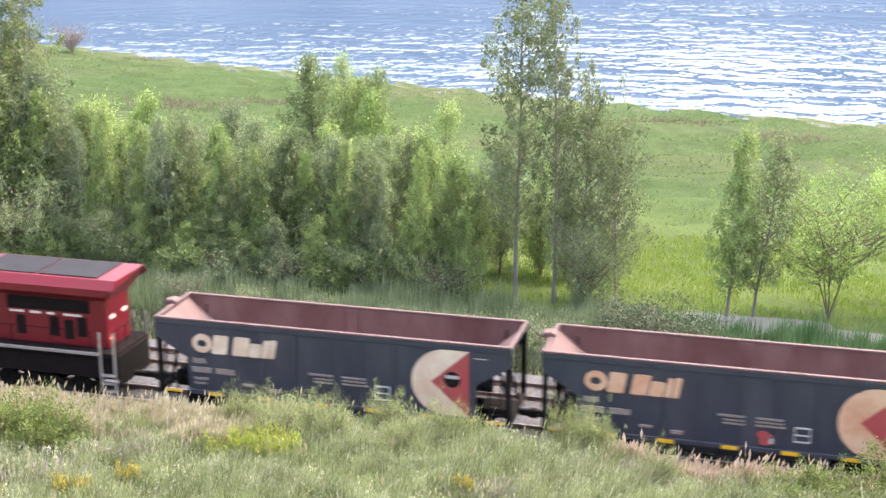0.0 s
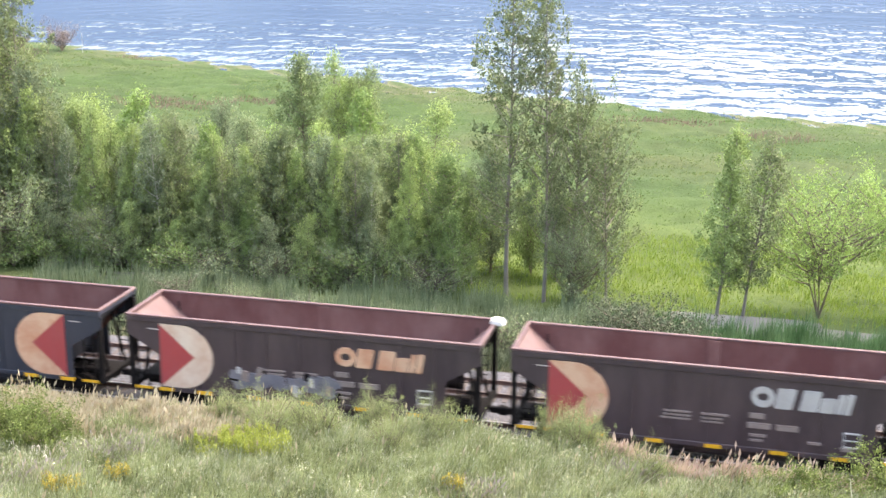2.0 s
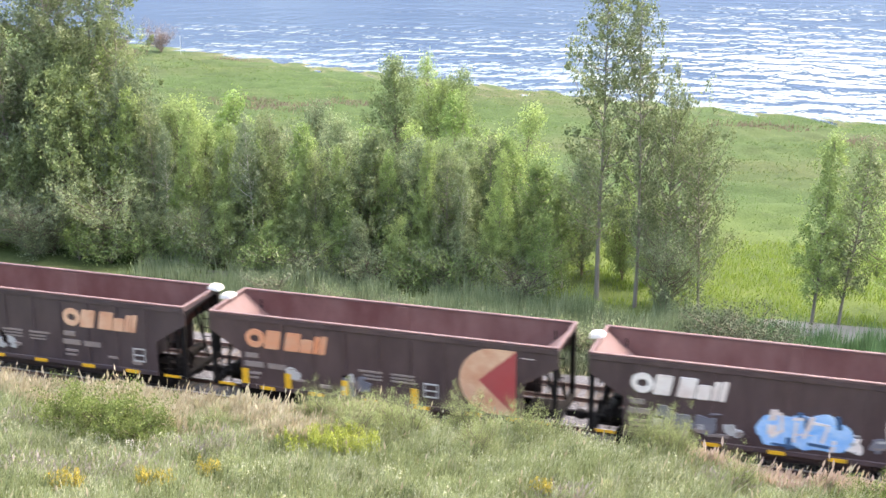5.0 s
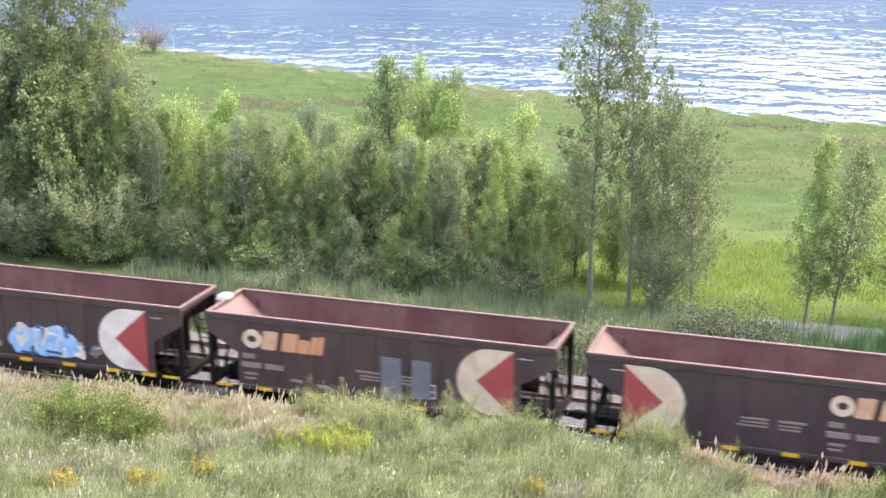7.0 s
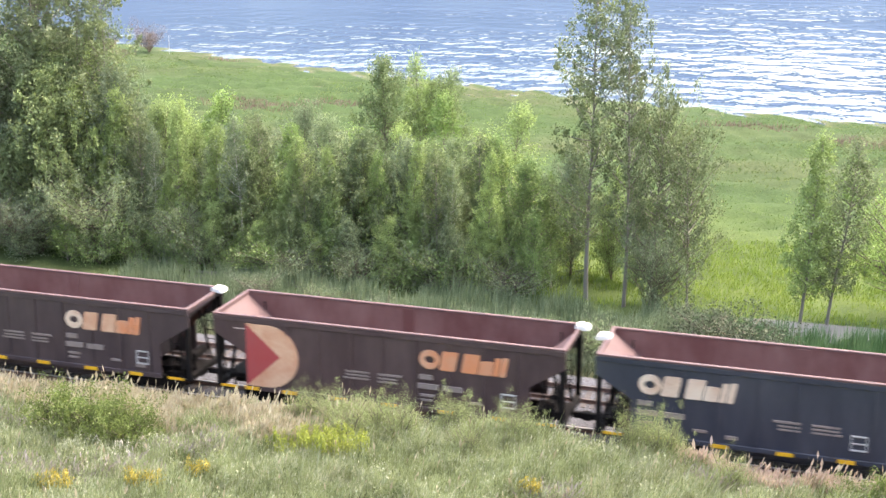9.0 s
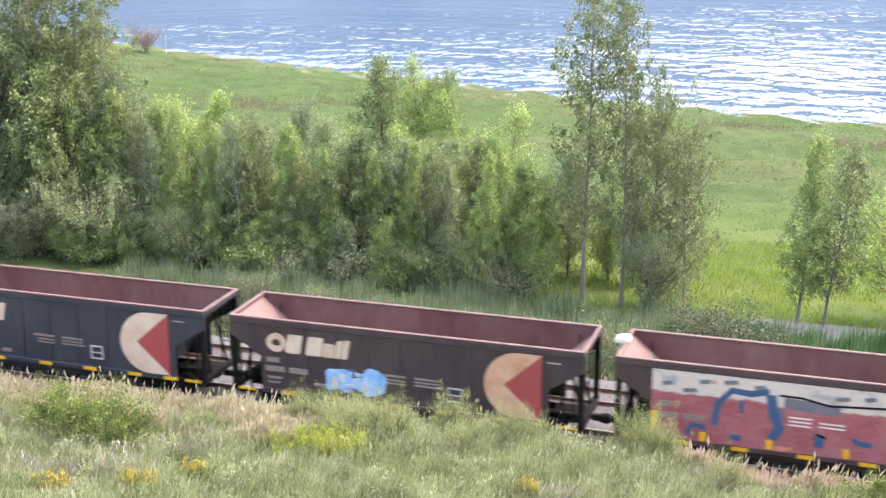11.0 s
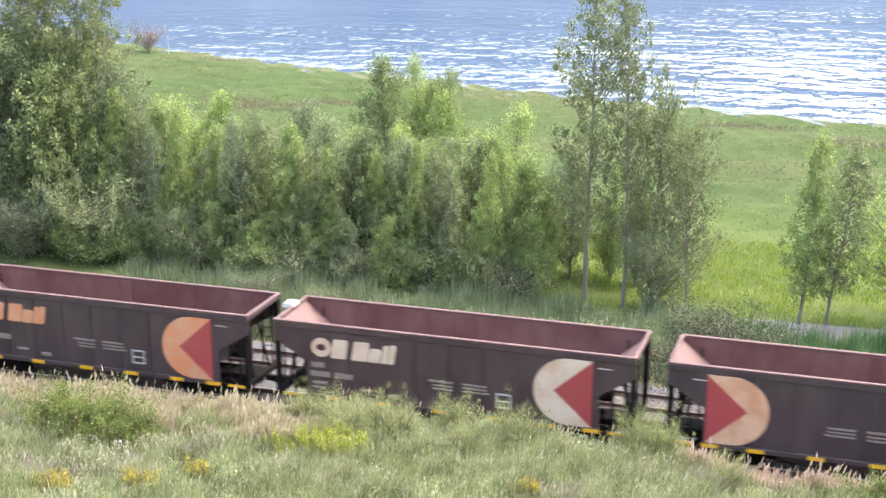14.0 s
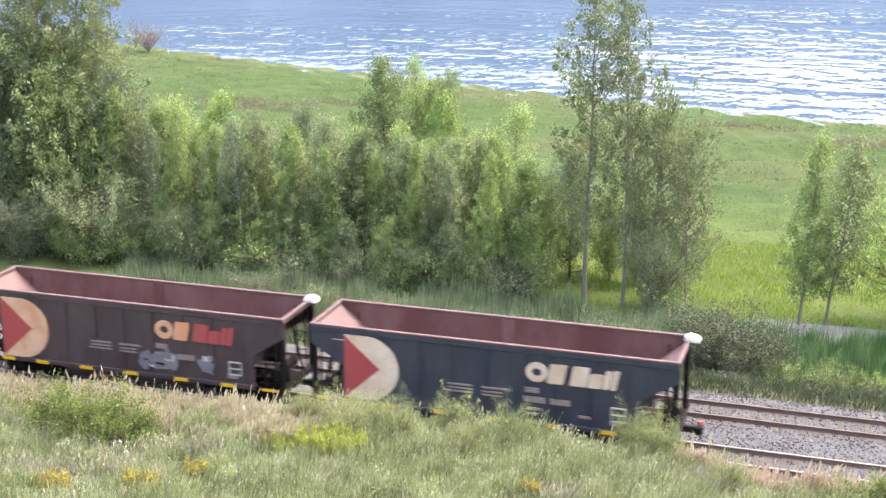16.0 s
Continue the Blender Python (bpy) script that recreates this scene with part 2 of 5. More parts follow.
def ground_mat():
    """Bank soil and straw near the camera, marsh meadow beyond the line, sand along the water."""
    m, n, l = blank("meadow and bank soil")
    v = coords(n, l)
    sep = n.new("ShaderNodeSeparateXYZ")
    l.new(v, sep.inputs[0])
    wide, mid, fine = noise_of(n, l, coords(n, l, "Object", (0.5, 1, 1)), 0.06, 5), noise_of(n, l, v, 0.5, 5), noise_of(n, l, v, 5, 4)
    turf = ramp(n, l, wide, [(0.36, (0.020, 0.058, 0.013)), (0.47, (0.030, 0.068, 0.018)), (0.56, (0.052, 0.073, 0.031)), (0.66, (0.080, 0.072, 0.047))])
    near = n.new("ShaderNodeMapRange")
    near.inputs[1].default_value, near.inputs[2].default_value = 34.0, 52.0
    l.new(sep.outputs[1], near.inputs[0])
    turf = blend(n, l, near.outputs[0], (0.085, 0.125, 0.022), turf)
    turf = blend(n, l, 0.45, turf, ramp(n, l, mid, [(0.3, (0.022, 0.046, 0.015)), (0.7, (0.050, 0.080, 0.032))]))
    tufts = noise_of(n, l, coords(n, l, "Object", (0.16, 0.5, 1)), 1.0, 4, 0.65)
    turf = blend(n, l, 0.8, turf, ramp(n, l, tufts, [(0.36, (0.50, 0.56, 0.55)), (0.48, (0.92, 0.92, 0.92)), (0.66, (1.35, 1.22, 1.2))]), "MULTIPLY")
    soil = ramp(n, l, mid, [(0.3, (0.06, 0.058, 0.036)), (0.6, (0.09, 0.088, 0.055)), (0.8, (0.14, 0.125, 0.09))])
    side = n.new("ShaderNodeMapRange")
    side.inputs[1].default_value, side.inputs[2].default_value = 14.0, 22.0
    l.new(sep.outputs[1], side.inputs[0])
    c = blend(n, l, side.outputs[0], soil, turf)
    low = n.new("ShaderNodeMapRange")
    low.inputs[1].default_value, low.inputs[2].default_value = -2.2, -2.4
    l.new(sep.outputs[2], low.inputs[0])
    c = blend(n, l, low.outputs[0], c, ramp(n, l, mid, [(0.35, (0.16, 0.13, 0.10)), (0.7, (0.22, 0.18, 0.145))]))
    return finish(m, n, l, blend(n, l, 0.3, c, ramp(n, l, fine, [(0.3, (0.03, 0.05, 0.02)), (0.7, (0.13, 0.16, 0.085))])), 0.95, 0, fine, 0.12, 0.1)


def water_mat(name, base, rough):
    """Waves in short crests across the wind, ruffled near the shore and towards +x, calm far out towards -x."""
    m, n, l = blank(name)
    v = coords(n, l)
    sep = n.new("ShaderNodeSeparateXYZ")
    l.new(v, sep.inputs[0])

    def span(sock, lo, hi, a, b):
        r = n.new("ShaderNodeMapRange")
        for i, q in ((1, lo), (2, hi), (3, a), (4, b)):
            r.inputs[i].default_value = q
        l.new(sock, r.inputs[0])
        return r.outputs[0]

    def calc(kind, p, q):
        r = n.new("ShaderNodeMath")
        r.operation = kind
        for i, w in enumerate((p, q)):
            if isinstance(w, float):
                r.inputs[i].default_value = w
            else:
                l.new(w, r.inputs[i])
        return r.outputs[0]

    def turned(stretch):
        q = coords(n, l, "Object", stretch)
        q.node.inputs["Rotation"].default_value = (0, 0, radians(-17))
        return q

    swell = noise_of(n, l, turned((0.36, 0.25, 1)), 1.0, 1.0, 0.5)
    ripple = noise_of(n, l, turned((1.1, 0.6, 1)), 1.0, 1.0, 0.5)
    gust = noise_of(n, l, turned((0.018, 0.05, 1)), 1.0, 3, 0.6)
    gust = span(gust, 0.38, 0.62, 0.25, 1.0)
    # wind reaches the water from +x; far out towards -x it lies in the lee
    lee = calc("MINIMUM", span(calc("ADD", sep.outputs[0], calc("MULTIPLY", sep.outputs[1], -0.75)), -250.0, -165.0, 0.2, 1.0), 1.0)
    amount = calc("MULTIPLY", calc("MULTIPLY", gust, lee), span(sep.outputs[1], 105.0, 185.0, 1.0, 0.5))
    h = calc("MULTIPLY", calc("ADD", swell, calc("MULTIPLY", ripple, 0.28)), amount)
    p, o, bp = (n.new("ShaderNode" + k) for k in ("BsdfPrincipled", "OutputMaterial", "Bump"))
    p.inputs["Base Color"].default_value = (*base, 1)
    p.inputs["Roughness"].default_value, p.inputs["IOR"].default_value = rough, 1.33
    bp.inputs["Strength"].default_value, bp.inputs["Distance"].default_value = 1.0, 0.36
    l.new(h, bp.inputs["Height"]); l.new(bp.outputs[0], p.inputs["Normal"]); l.new(p.outputs[0], o.inputs["Surface"])
    return m


def blue_glow_mat():
    """Emission with blue haze put into its colour, for the lake to reflect."""
    m, n, l = blank("glowing blue backdrop")
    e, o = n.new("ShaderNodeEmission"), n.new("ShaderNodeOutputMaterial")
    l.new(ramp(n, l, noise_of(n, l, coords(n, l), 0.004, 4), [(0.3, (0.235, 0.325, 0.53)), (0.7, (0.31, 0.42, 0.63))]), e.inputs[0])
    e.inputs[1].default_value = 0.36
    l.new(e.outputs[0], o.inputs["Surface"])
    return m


def mural_mat():
    """Full-length spray mural: red below, white cloud band above, blue and orange figures."""
    m, n, l = blank("red white and blue mural paint")
    v = coords(n, l)
    sep = n.new("ShaderNodeSeparateXYZ")
    l.new(v, sep.inputs[0])
    wob = n.new("ShaderNodeMath"); wob.operation = "MULTIPLY_ADD"
    wob.inputs[1].default_value = 0.55
    l.new(noise_of(n, l, v, 1.3, 2), wob.inputs[0]); l.new(sep.outputs[2], wob.inputs[2])
    red = ramp(n, l, noise_of(n, l, v, 0.7, 3), [(0.35, (0.28, 0.035, 0.055)), (0.6, (0.36, 0.085, 0.105)), (0.75, (0.30, 0.13, 0.18))])
    white = ramp(n, l, noise_of(n, l, v, 1.5, 4), [(0.34, (0.36, 0.36, 0.38)), (0.46, (0.62, 0.56, 0.52)), (0.7, (0.70, 0.58, 0.52))])
    band = n.new("ShaderNodeMapRange")
    band.inputs[1].default_value, band.inputs[2].default_value = 3.16, 3.24
    l.new(wob.outputs[0], band.inputs[0])
    c = blend(n, l, band.outputs[0], red, white)
    fig = ramp(n, l, noise_of(n, l, coords(n, l, "Object", (1, 1, 0.45)), 1.15, 1), [(0.72, (0, 0, 0)), (0.74, (1, 1, 1))])
    c = blend(n, l, fig, c, (0.05, 0.10, 0.20))
    fig2 = ramp(n, l, noise_of(n, l, coords(n, l, "Object", (0.8, 3, 0.8)), 1.6, 1), [(0.70, (0, 0, 0)), (0.72, (1, 1, 1))])
    c = blend(n, l, fig2, c, (0.62, 0.25, 0.14))
    c = blend(n, l, 0.2, c, ramp(n, l, noise_of(n, l, v, 14, 3), [(0.3, (0.1, 0.05, 0.05)), (0.7, (0.6, 0.5, 0.48))]))
    return finish(m, n, l, c, 0.55)


GRAVEL, GROUND, BLUE_GLOW, MURAL = gravel_mat(), ground_mat(), blue_glow_mat(), mural_mat()
LAKE = water_mat("rippled lake water", (0.012, 0.035, 0.07), 0.015)
POND = worn("grey ditch mud", (0.062, 0.062, 0.058), (0.095, 0.095, 0.09), 1.2, 0.6, 0.6)


# ---- building helpers ----
def raw_mesh(name, verts, faces, material, smooth=False):
    """A mesh from arrays: vertices n x 3, faces m x 3 or m x 4."""
    me = bpy.data.meshes.new(name)
    verts, faces = np.asarray(verts, np.float32), np.asarray(faces, np.int32)
    k = faces.shape[1]
    me.vertices.add(len(verts)); me.vertices.foreach_set("co", verts.ravel())
    me.loops.add(faces.size); me.loops.foreach_set("vertex_index", faces.ravel())
    me.polygons.add(len(faces)); me.polygons.foreach_set("loop_start", np.arange(0, faces.size, k, dtype=np.int32))
    if smooth:
        me.polygons.foreach_set("use_smooth", np.ones(len(faces), bool))
    me.update(calc_edges=True)
    me.materials.append(material)
    return me


def part(name, bm, material, parent, label=""):
    """Links a bmesh, or a ready mesh, as one mesh object under a thing or a part."""
    if isinstance(bm, bmesh.types.BMesh):
        me = bpy.data.meshes.new(name)
        bm.to_mesh(me)
        bm.free()
        me.materials.append(material)
    else:
        me = bm
    ob = new(name, me)
    ob.parent = parent
    return tagged(ob, label)


def box(bm, x0, x1, y0, y1, z0, z1, bevel=0.0):
    r = bmesh.ops.create_cube(bm, size=1.0, matrix=Matrix.Translation(((x0 + x1) / 2, (y0 + y1) / 2, (z0 + z1) / 2)) @ Matrix.Diagonal((x1 - x0, y1 - y0, z1 - z0, 1)))
    if bevel:
        es = list({e for v in r["verts"] for e in v.link_edges})
        bmesh.ops.bevel(bm, geom=es, offset=bevel, segments=1, affect="EDGES")
    return bm


def plate(bm, pts, y, thick):
    """A flat plate with its outline in x and z, from y to y + thick."""
    a = [bm.verts.new((x, y, z)) for x, z in pts]
    b = [bm.verts.new((x, y + thick, z)) for x, z in pts]
    bm.faces.new(a)
    bm.faces.new(b[::-1])
    for i in range(len(pts)):
        j = (i + 1) % len(pts)
        bm.faces.new((a[j], a[i], b[i], b[j]))
    bmesh.ops.recalc_face_normals(bm, faces=bm.faces)
    return bm


def rod(bm, p, q, r, sides=6, r2=None):
    p, q = Vector(p), Vector(q)
    m = Matrix.Translation((p + q) / 2) @ (q - p).to_track_quat("Z", "Y").to_matrix().to_4x4()
    bmesh.ops.create_cone(bm, cap_ends=True, segments=sides, radius1=r, radius2=r if r2 is None else r2, depth=(q - p).length, matrix=m)
    return bm


# ---- land ----
def shore_y(x):
    x = np.clip(x, -160, 60)
    return 88.0 - 0.20 * x + 0.00121 * x * x


BANK_Y = [-120, -52, -48.2, -46, -40, -30, -20, -14, -9, -6, -4, -2.7, -2.2, 9.0, 12.5, 14]
BANK_Z = [22, 20.45, 20.2, 18.0, 14.2, 8.0, 3.2, 1.85, 1.2, 0.75, 0.15, -0.45, -0.6, -0.6, -1.75, -1.85]


def ground_z(x, y):
    x, y = np.asarray(x, float), np.asarray(y, float)
    z = np.interp(y, BANK_Y, BANK_Z)
    d = shore_y(x) - y
    z = np.where(y > 14, np.interp(d, [-60, -15, 0, 10, 30], [-9, -4.2, -2.3, -1.95, -1.8]), z)
    rough = 0.10 * np.sin(x * 0.9 + 1.3 * np.sin(y * 0.5)) * np.cos(y * 0.7 + x * 0.23) + 0.06 * np.sin(2.1 * x + 1.7 * y)
    swell = np.interp(x, [-36, -24, -16, -9, -4.5, -1.5, 4], [0.05, 0.5, 1.1, 1.25, 0.75, 0.2, 0.5]) * np.interp(y, [-30, -16, -9, -5.0, -2.9], [0, 0.25, 0.7, 1, 0])
    z = z + swell
    tussock = 0.26 * np.sin(1.2 * x + 1.4 * np.sin(0.8 * y)) * np.sin(1.5 * y + 1.6 * np.sin(0.55 * x)) + 0.14 * np.sin(0.37 * x - 0.8 * y + 2 * np.sin(0.21 * x))
    z = z + tussock * np.clip((y - 36) / 8, 0, 1) * np.clip((d - 2) / 8, 0, 1)
    calm = np.where((y > -3) & (y < 12), 0.0, 1.0)
    return z + rough * calm


def spread(dense, lo, hi):
    a, b, step = dense
    mid = list(np.arange(a, b, step))
    up, down = [b], [a]
    g = step
    while up[-1] < hi:
        g *= 1.18
        up.append(up[-1] + g)
    g = step
    while down[-1] > lo:
        g *= 1.18
        down.append(down[-1] - g)
    return np.array(sorted(set(down[1:] + mid + up)))


def sheet(name, xs, ys, height, material):
    gx, gy = np.meshgrid(xs, ys)
    v = np.stack([gx, gy, height(gx, gy)], -1).reshape(-1, 3)
    nx, ny = len(xs), len(ys)
    i = (np.arange(ny - 1)[:, None] * nx + np.arange(nx - 1)[None]).ravel()
    return new(name, raw_mesh(name, v, np.stack([i, i + 1, i + nx + 1, i + nx], 1), material, True))


tagged(sheet("ground", spread((-75, 20, 0.7), -2600, 2600), spread((-20, 110, 0.8), -300, 2900), ground_z, GROUND),
       "green marsh meadow and weedy bank down to the lake", "ground", kind="structure")
lake = sheet("water", np.linspace(-2600, 2600, 24), np.linspace(70, 2850, 24), lambda x, y: x * 0 - 2.3, LAKE)
tagged(lake, "rippled blue lake with bright silver glints", "lake", kind="structure")


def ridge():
    """A plain unseen slope across the lake, added to give the water blue reflections."""
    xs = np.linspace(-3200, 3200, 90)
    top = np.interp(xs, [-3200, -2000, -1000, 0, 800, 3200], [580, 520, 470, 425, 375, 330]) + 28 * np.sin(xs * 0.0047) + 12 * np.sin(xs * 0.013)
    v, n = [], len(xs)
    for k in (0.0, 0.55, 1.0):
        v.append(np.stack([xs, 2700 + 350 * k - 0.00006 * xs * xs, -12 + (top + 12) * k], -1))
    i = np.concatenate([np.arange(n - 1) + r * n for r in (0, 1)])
    tagged(new("backdrop", raw_mesh("backdrop", np.concatenate(v), np.stack([i, i + 1, i + n + 1, i + n], 1), BLUE_GLOW, True)),
           "unseen glowing blue ridge, added for the lake to reflect", "hills", kind="structure")


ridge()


def pond(name, cx, cy, rx, ry, z, seed):
    rng = np.random.default_rng(seed)
    a = np.linspace(0, 2 * math.pi, 40, endpoint=False)
    r = 1 + 0.22 * np.sin(3 * a + rng.uniform(0, 6)) + 0.12 * np.sin(7 * a + rng.uniform(0, 6))
    v = np.stack([cx + rx * r * np.cos(a), cy + ry * r * np.sin(a), a * 0 + z], -1)
    v = np.concatenate([v, [[cx, cy, z]]])
    f = [(i, (i + 1) % 40, 40) for i in range(40)]
    tagged(new(name, raw_mesh(name, v, f, POND, True)), "bare grey mud of a drying ditch", "mud", kind="structure")


pond("mud_patch", -1.0, 20.6, 7.5, 1.5, -1.68, 1)
pond("mud_patch", -34.0, 20.3, 5.0, 0.9, -1.68, 2)


# ---- railway ----
TRACK2 = 4.55


def ballast():
    xs = np.linspace(-420, 420, 700)
    prof = [(-3.1, -0.75), (-2.0, -0.24), (-1.3, -0.2), (1.3, -0.2), (TRACK2 / 2, -0.3), (TRACK2 - 1.3, -0.2), (TRACK2 + 1.3, -0.2), (TRACK2 + 2.2, -0.3), (TRACK2 + 4.3, -0.9)]
    rng = np.random.default_rng(5)
    v = np.array([[(x, y + rng.normal(0, 0.02), z + rng.normal(0, 0.012)) for y, z in prof] for x in xs]).reshape(-1, 3)
    k = len(prof)
    i = (np.arange(len(xs) - 1)[:, None] * k + np.arange(k - 1)[None]).ravel()
    tagged(new("ballast", raw_mesh("ballast", v, np.stack([i, i + 1, i + k + 1, i + k][::-1], 1), GRAVEL)), "grey crushed stone ballast under two tracks", "ballast", kind="structure")
    # loose stones that stand proud where the bed shows
    n = 5200
    c = np.stack([rng.uniform(-9, 6, n), rng.uniform(-2.2, 8.2, n), np.zeros(n)], -1)
    c[:, 2] = np.interp(c[:, 1], [p[0] for p in prof], [p[1] for p in prof]) + 0.012
    octa = np.array([(1, 0, 0), (0, 1, 0), (-1, 0, 0), (0, -1, 0), (0, 0, 1), (0, 0, -1)], float)
    v = c[:, None] + octa[None] * rng.uniform(0.025, 0.06, (n, 1, 3)) * rng.uniform(0.7, 1.3, (n, 6, 1))
    tri = np.array([(0, 1, 4), (1, 2, 4), (2, 3, 4), (3, 0, 4), (1, 0, 5), (2, 1, 5), (3, 2, 5), (0, 3, 5)])
    f = (np.arange(n)[:, None, None] * 6 + tri[None]).reshape(-1, 3)
    tagged(new("gravel", raw_mesh("gravel", v.reshape(-1, 3), f, GRAVEL)), "loose grey ballast stones", "gravel", kind="stuff")


ballast()


def track(yc, label, head_paint):
    line = tagged(new("railway_track"), label, "railway track", group="two parallel tracks", kind="structure")
    for y in (yc - 0.7525, yc + 0.7525):
        web = [(-0.07, -0.172), (0.07, -0.172), (0.07, -0.16), (0.012, -0.14), (0.012, -0.045), (-0.012, -0.045), (-0.012, -0.14), (-0.07, -0.16)]
        head = [(-0.036, -0.045), (0.036, -0.045), (0.036, -0.006), (0.028, 0.0), (-0.028, 0.0), (-0.036, -0.006)]
        rail = None
        for nm, prof, mat in (("rail", web, RUST), ("rail_head", head, head_paint)):
            k = len(prof)
            v = [(x, y + a, b) for x in (-420, 420) for a, b in prof]
            f = [(i, (i + 1) % k, k + (i + 1) % k, k + i) for i in range(k)]
            ob = part(nm, raw_mesh(nm, v, f, mat), None, rail or line)
            rail = rail or ob
    bm = bmesh.new()
    box(bm, -0.11, 0.11, -1.3, 1.3, -0.36, -0.175, 0.012)
    me = bpy.data.meshes.new("sleeper")
    bm.to_mesh(me); bm.free()
    me.materials.append(TIE)
    rng = random.Random(int(yc * 10))
    far = []
    for i in range(-200, 140):
        x = i * 0.51
        if -60 < x < 25:
            s = new("sleeper", me)
            s.parent = line
            s.matrix_basis = pose(x + rng.uniform(-0.03, 0.03), yc + rng.uniform(-0.04, 0.04), rng.uniform(-0.01, 0.008), 0, 0, rng.uniform(-1.5, 1.5))
        else:
            far.append(x)
    bm = bmesh.new()
    for x in far:
        box(bm, x - 0.11, x + 0.11, yc - 1.3, yc + 1.3, -0.36, -0.178)
    tagged(part("sleepers", bm, TIE, line), kind="stuff")


track(0.0, "worn main line track with shiny rail heads", STEEL)
track(TRACK2, "rusty second track on grey ballast", DULLSTEEL)


# ---- plants ----
def tube(path, radii, sides=6):
    """Vertices and quads of a tapered tube along a path."""
    path = np.asarray(path, float)
    d = np.gradient(path, axis=0)
    d /= np.linalg.norm(d, axis=1, keepdims=True) + 1e-9
    ref = np.where(np.abs(d[:, 2:3]) > 0.9, np.array([[1.0, 0, 0]]), np.array([[0, 0, 1.0]]))
    a = np.cross(d, ref); a /= np.linalg.norm(a, axis=1, keepdims=True)
    b = np.cross(d, a)
    t = np.linspace(0, 2 * math.pi, sides, endpoint=False)
    v = path[:, None] + np.asarray(radii)[:, None, None] * (np.cos(t)[None, :, None] * a[:, None] + np.sin(t)[None, :, None] * b[:, None])
    f = []
    for i in range(len(path) - 1):
        for j in range(sides):
            k = (j + 1) % sides
            f.append((i * sides + j, i * sides + k, (i + 1) * sides + k, (i + 1) * sides + j))
    return v.reshape(-1, 3), np.array(f)


def join(pieces):
    vs, fs, o = [], [], 0
    for v, f in pieces:
        vs.append(v); fs.append(f + o); o += len(v)
    return np.concatenate(vs), np.concatenate(fs)


def unit(rng, n):
    v = rng.normal(size=(n, 3))
    return v / np.linalg.norm(v, axis=1, keepdims=True)


def leaves(centres, length, rng, narrow=0.6, droop=0.0):
    """Diamond leaves with a fold, at the centres, turned at random."""
    n = len(centres)
    a = unit(rng, n)
    a[:, 2] -= droop
    a /= np.linalg.norm(a, axis=1, keepdims=True)
    b = np.cross(a, unit(rng, n)); b /= np.linalg.norm(b, axis=1, keepdims=True) + 1e-9
    s = length * rng.uniform(0.65, 1.35, (n, 1))
    v = np.stack([centres - a * s / 2, centres + b * s * narrow / 2, centres + a * s / 2, centres - b * s * narrow / 2], 1)
    return v.reshape(-1, 3), np.arange(4 * n).reshape(-1, 4)


def tree(kind, label, height, radius, start, limbs, count, size, bark, foliage, seed, stems=1, profile=None, upward=0.75, clump=0.3, narrow=0.6, trunk_r=None, category="tree"):
    """A tree: tapered, slightly bent stems, limbs in a spiral, and leaves in clumps along the limbs."""
    rng = np.random.default_rng(seed)
    profile = profile or (lambda u: np.sin(np.pi * np.clip(0.15 + 0.8 * u, 0, 1)) ** 0.8)
    wood, clumps, weight = [], [], []
    for s in range(stems):
        lean = rng.normal(0, 0.03, 2) if stems == 1 else 0.55 * radius / height * np.array([math.cos(2.4 * s + seed), math.sin(2.4 * s + seed)])
        h = height * (1 if s == 0 else rng.uniform(0.75, 0.98))
        z = np.linspace(0, h, 9)
        bend = rng.normal(0, 0.006 * height, (9, 2)).cumsum(0) * 0.5
        bend -= bend[0]
        path = np.stack([lean[0] * z + bend[:, 0], lean[1] * z + bend[:, 1], z], 1)
        r0 = trunk_r or 0.007 * height + 0.03
        wood.append(tube(path, r0 * (1 - 0.93 * (z / h) ** 0.8) / (1 if stems == 1 else 1.5), 7))
        for i in range(limbs // stems):
            u = (i + rng.uniform(0, 1)) / (limbs // stems)
            zz = h * (start + (0.985 - start) * u)
            p0 = np.array([np.interp(zz, z, path[:, 0]), np.interp(zz, z, path[:, 1]), zz])
            az = i * 2.399 + rng.uniform(-0.5, 0.5) + seed
            ln = radius * float(profile(u)) * rng.uniform(0.35, 1.4) / (1 if stems == 1 else 1.35)
            up = upward * rng.uniform(0.35, 1.7)
            tt = np.linspace(0, 1, 4)
            out = np.stack([np.cos(az) * ln * tt, np.sin(az) * ln * tt, ln * up * tt ** 1.3], 1)
            lp = p0 + out
            wood.append(tube(lp, (0.012 + 0.012 * ln) * (1 - 0.8 * tt), 4))
            for t in (0.35, 0.6, 0.8, 0.95, 1.08):
                if rng.random() < 0.8:
                    clumps.append(p0 + np.array([np.cos(az) * ln * t, np.sin(az) * ln * t, ln * up * t ** 1.3]) + rng.normal(0, 0.18, 3))
                    weight.append((0.4 + t) * (0.5 + ln))
        clumps.append(path[-1]); weight.append(1.0)
    clumps, weight = np.array(clumps), np.array(weight)
    pick = rng.choice(len(clumps), count, p=weight / weight.sum())
    spreads = clump * rng.uniform(0.4, 1.1, len(clumps))
    c = clumps[pick] + rng.normal(0, 1, (count, 3)) * spreads[pick][:, None] * np.array([0.85, 0.85, 1.3])
    c[:, 2] = np.maximum(c[:, 2], 0.1)
    base = tagged(new(kind), label, category)
    wv, wf = join(wood)
    part("trunk", raw_mesh("trunk", wv, wf, bark, True), None, base, "bare stem and limbs")
    lv, lf = leaves(c, size, rng, narrow, 0.35)
    part("crown", raw_mesh("crown", lv, lf, foliage), None, base)
    return base


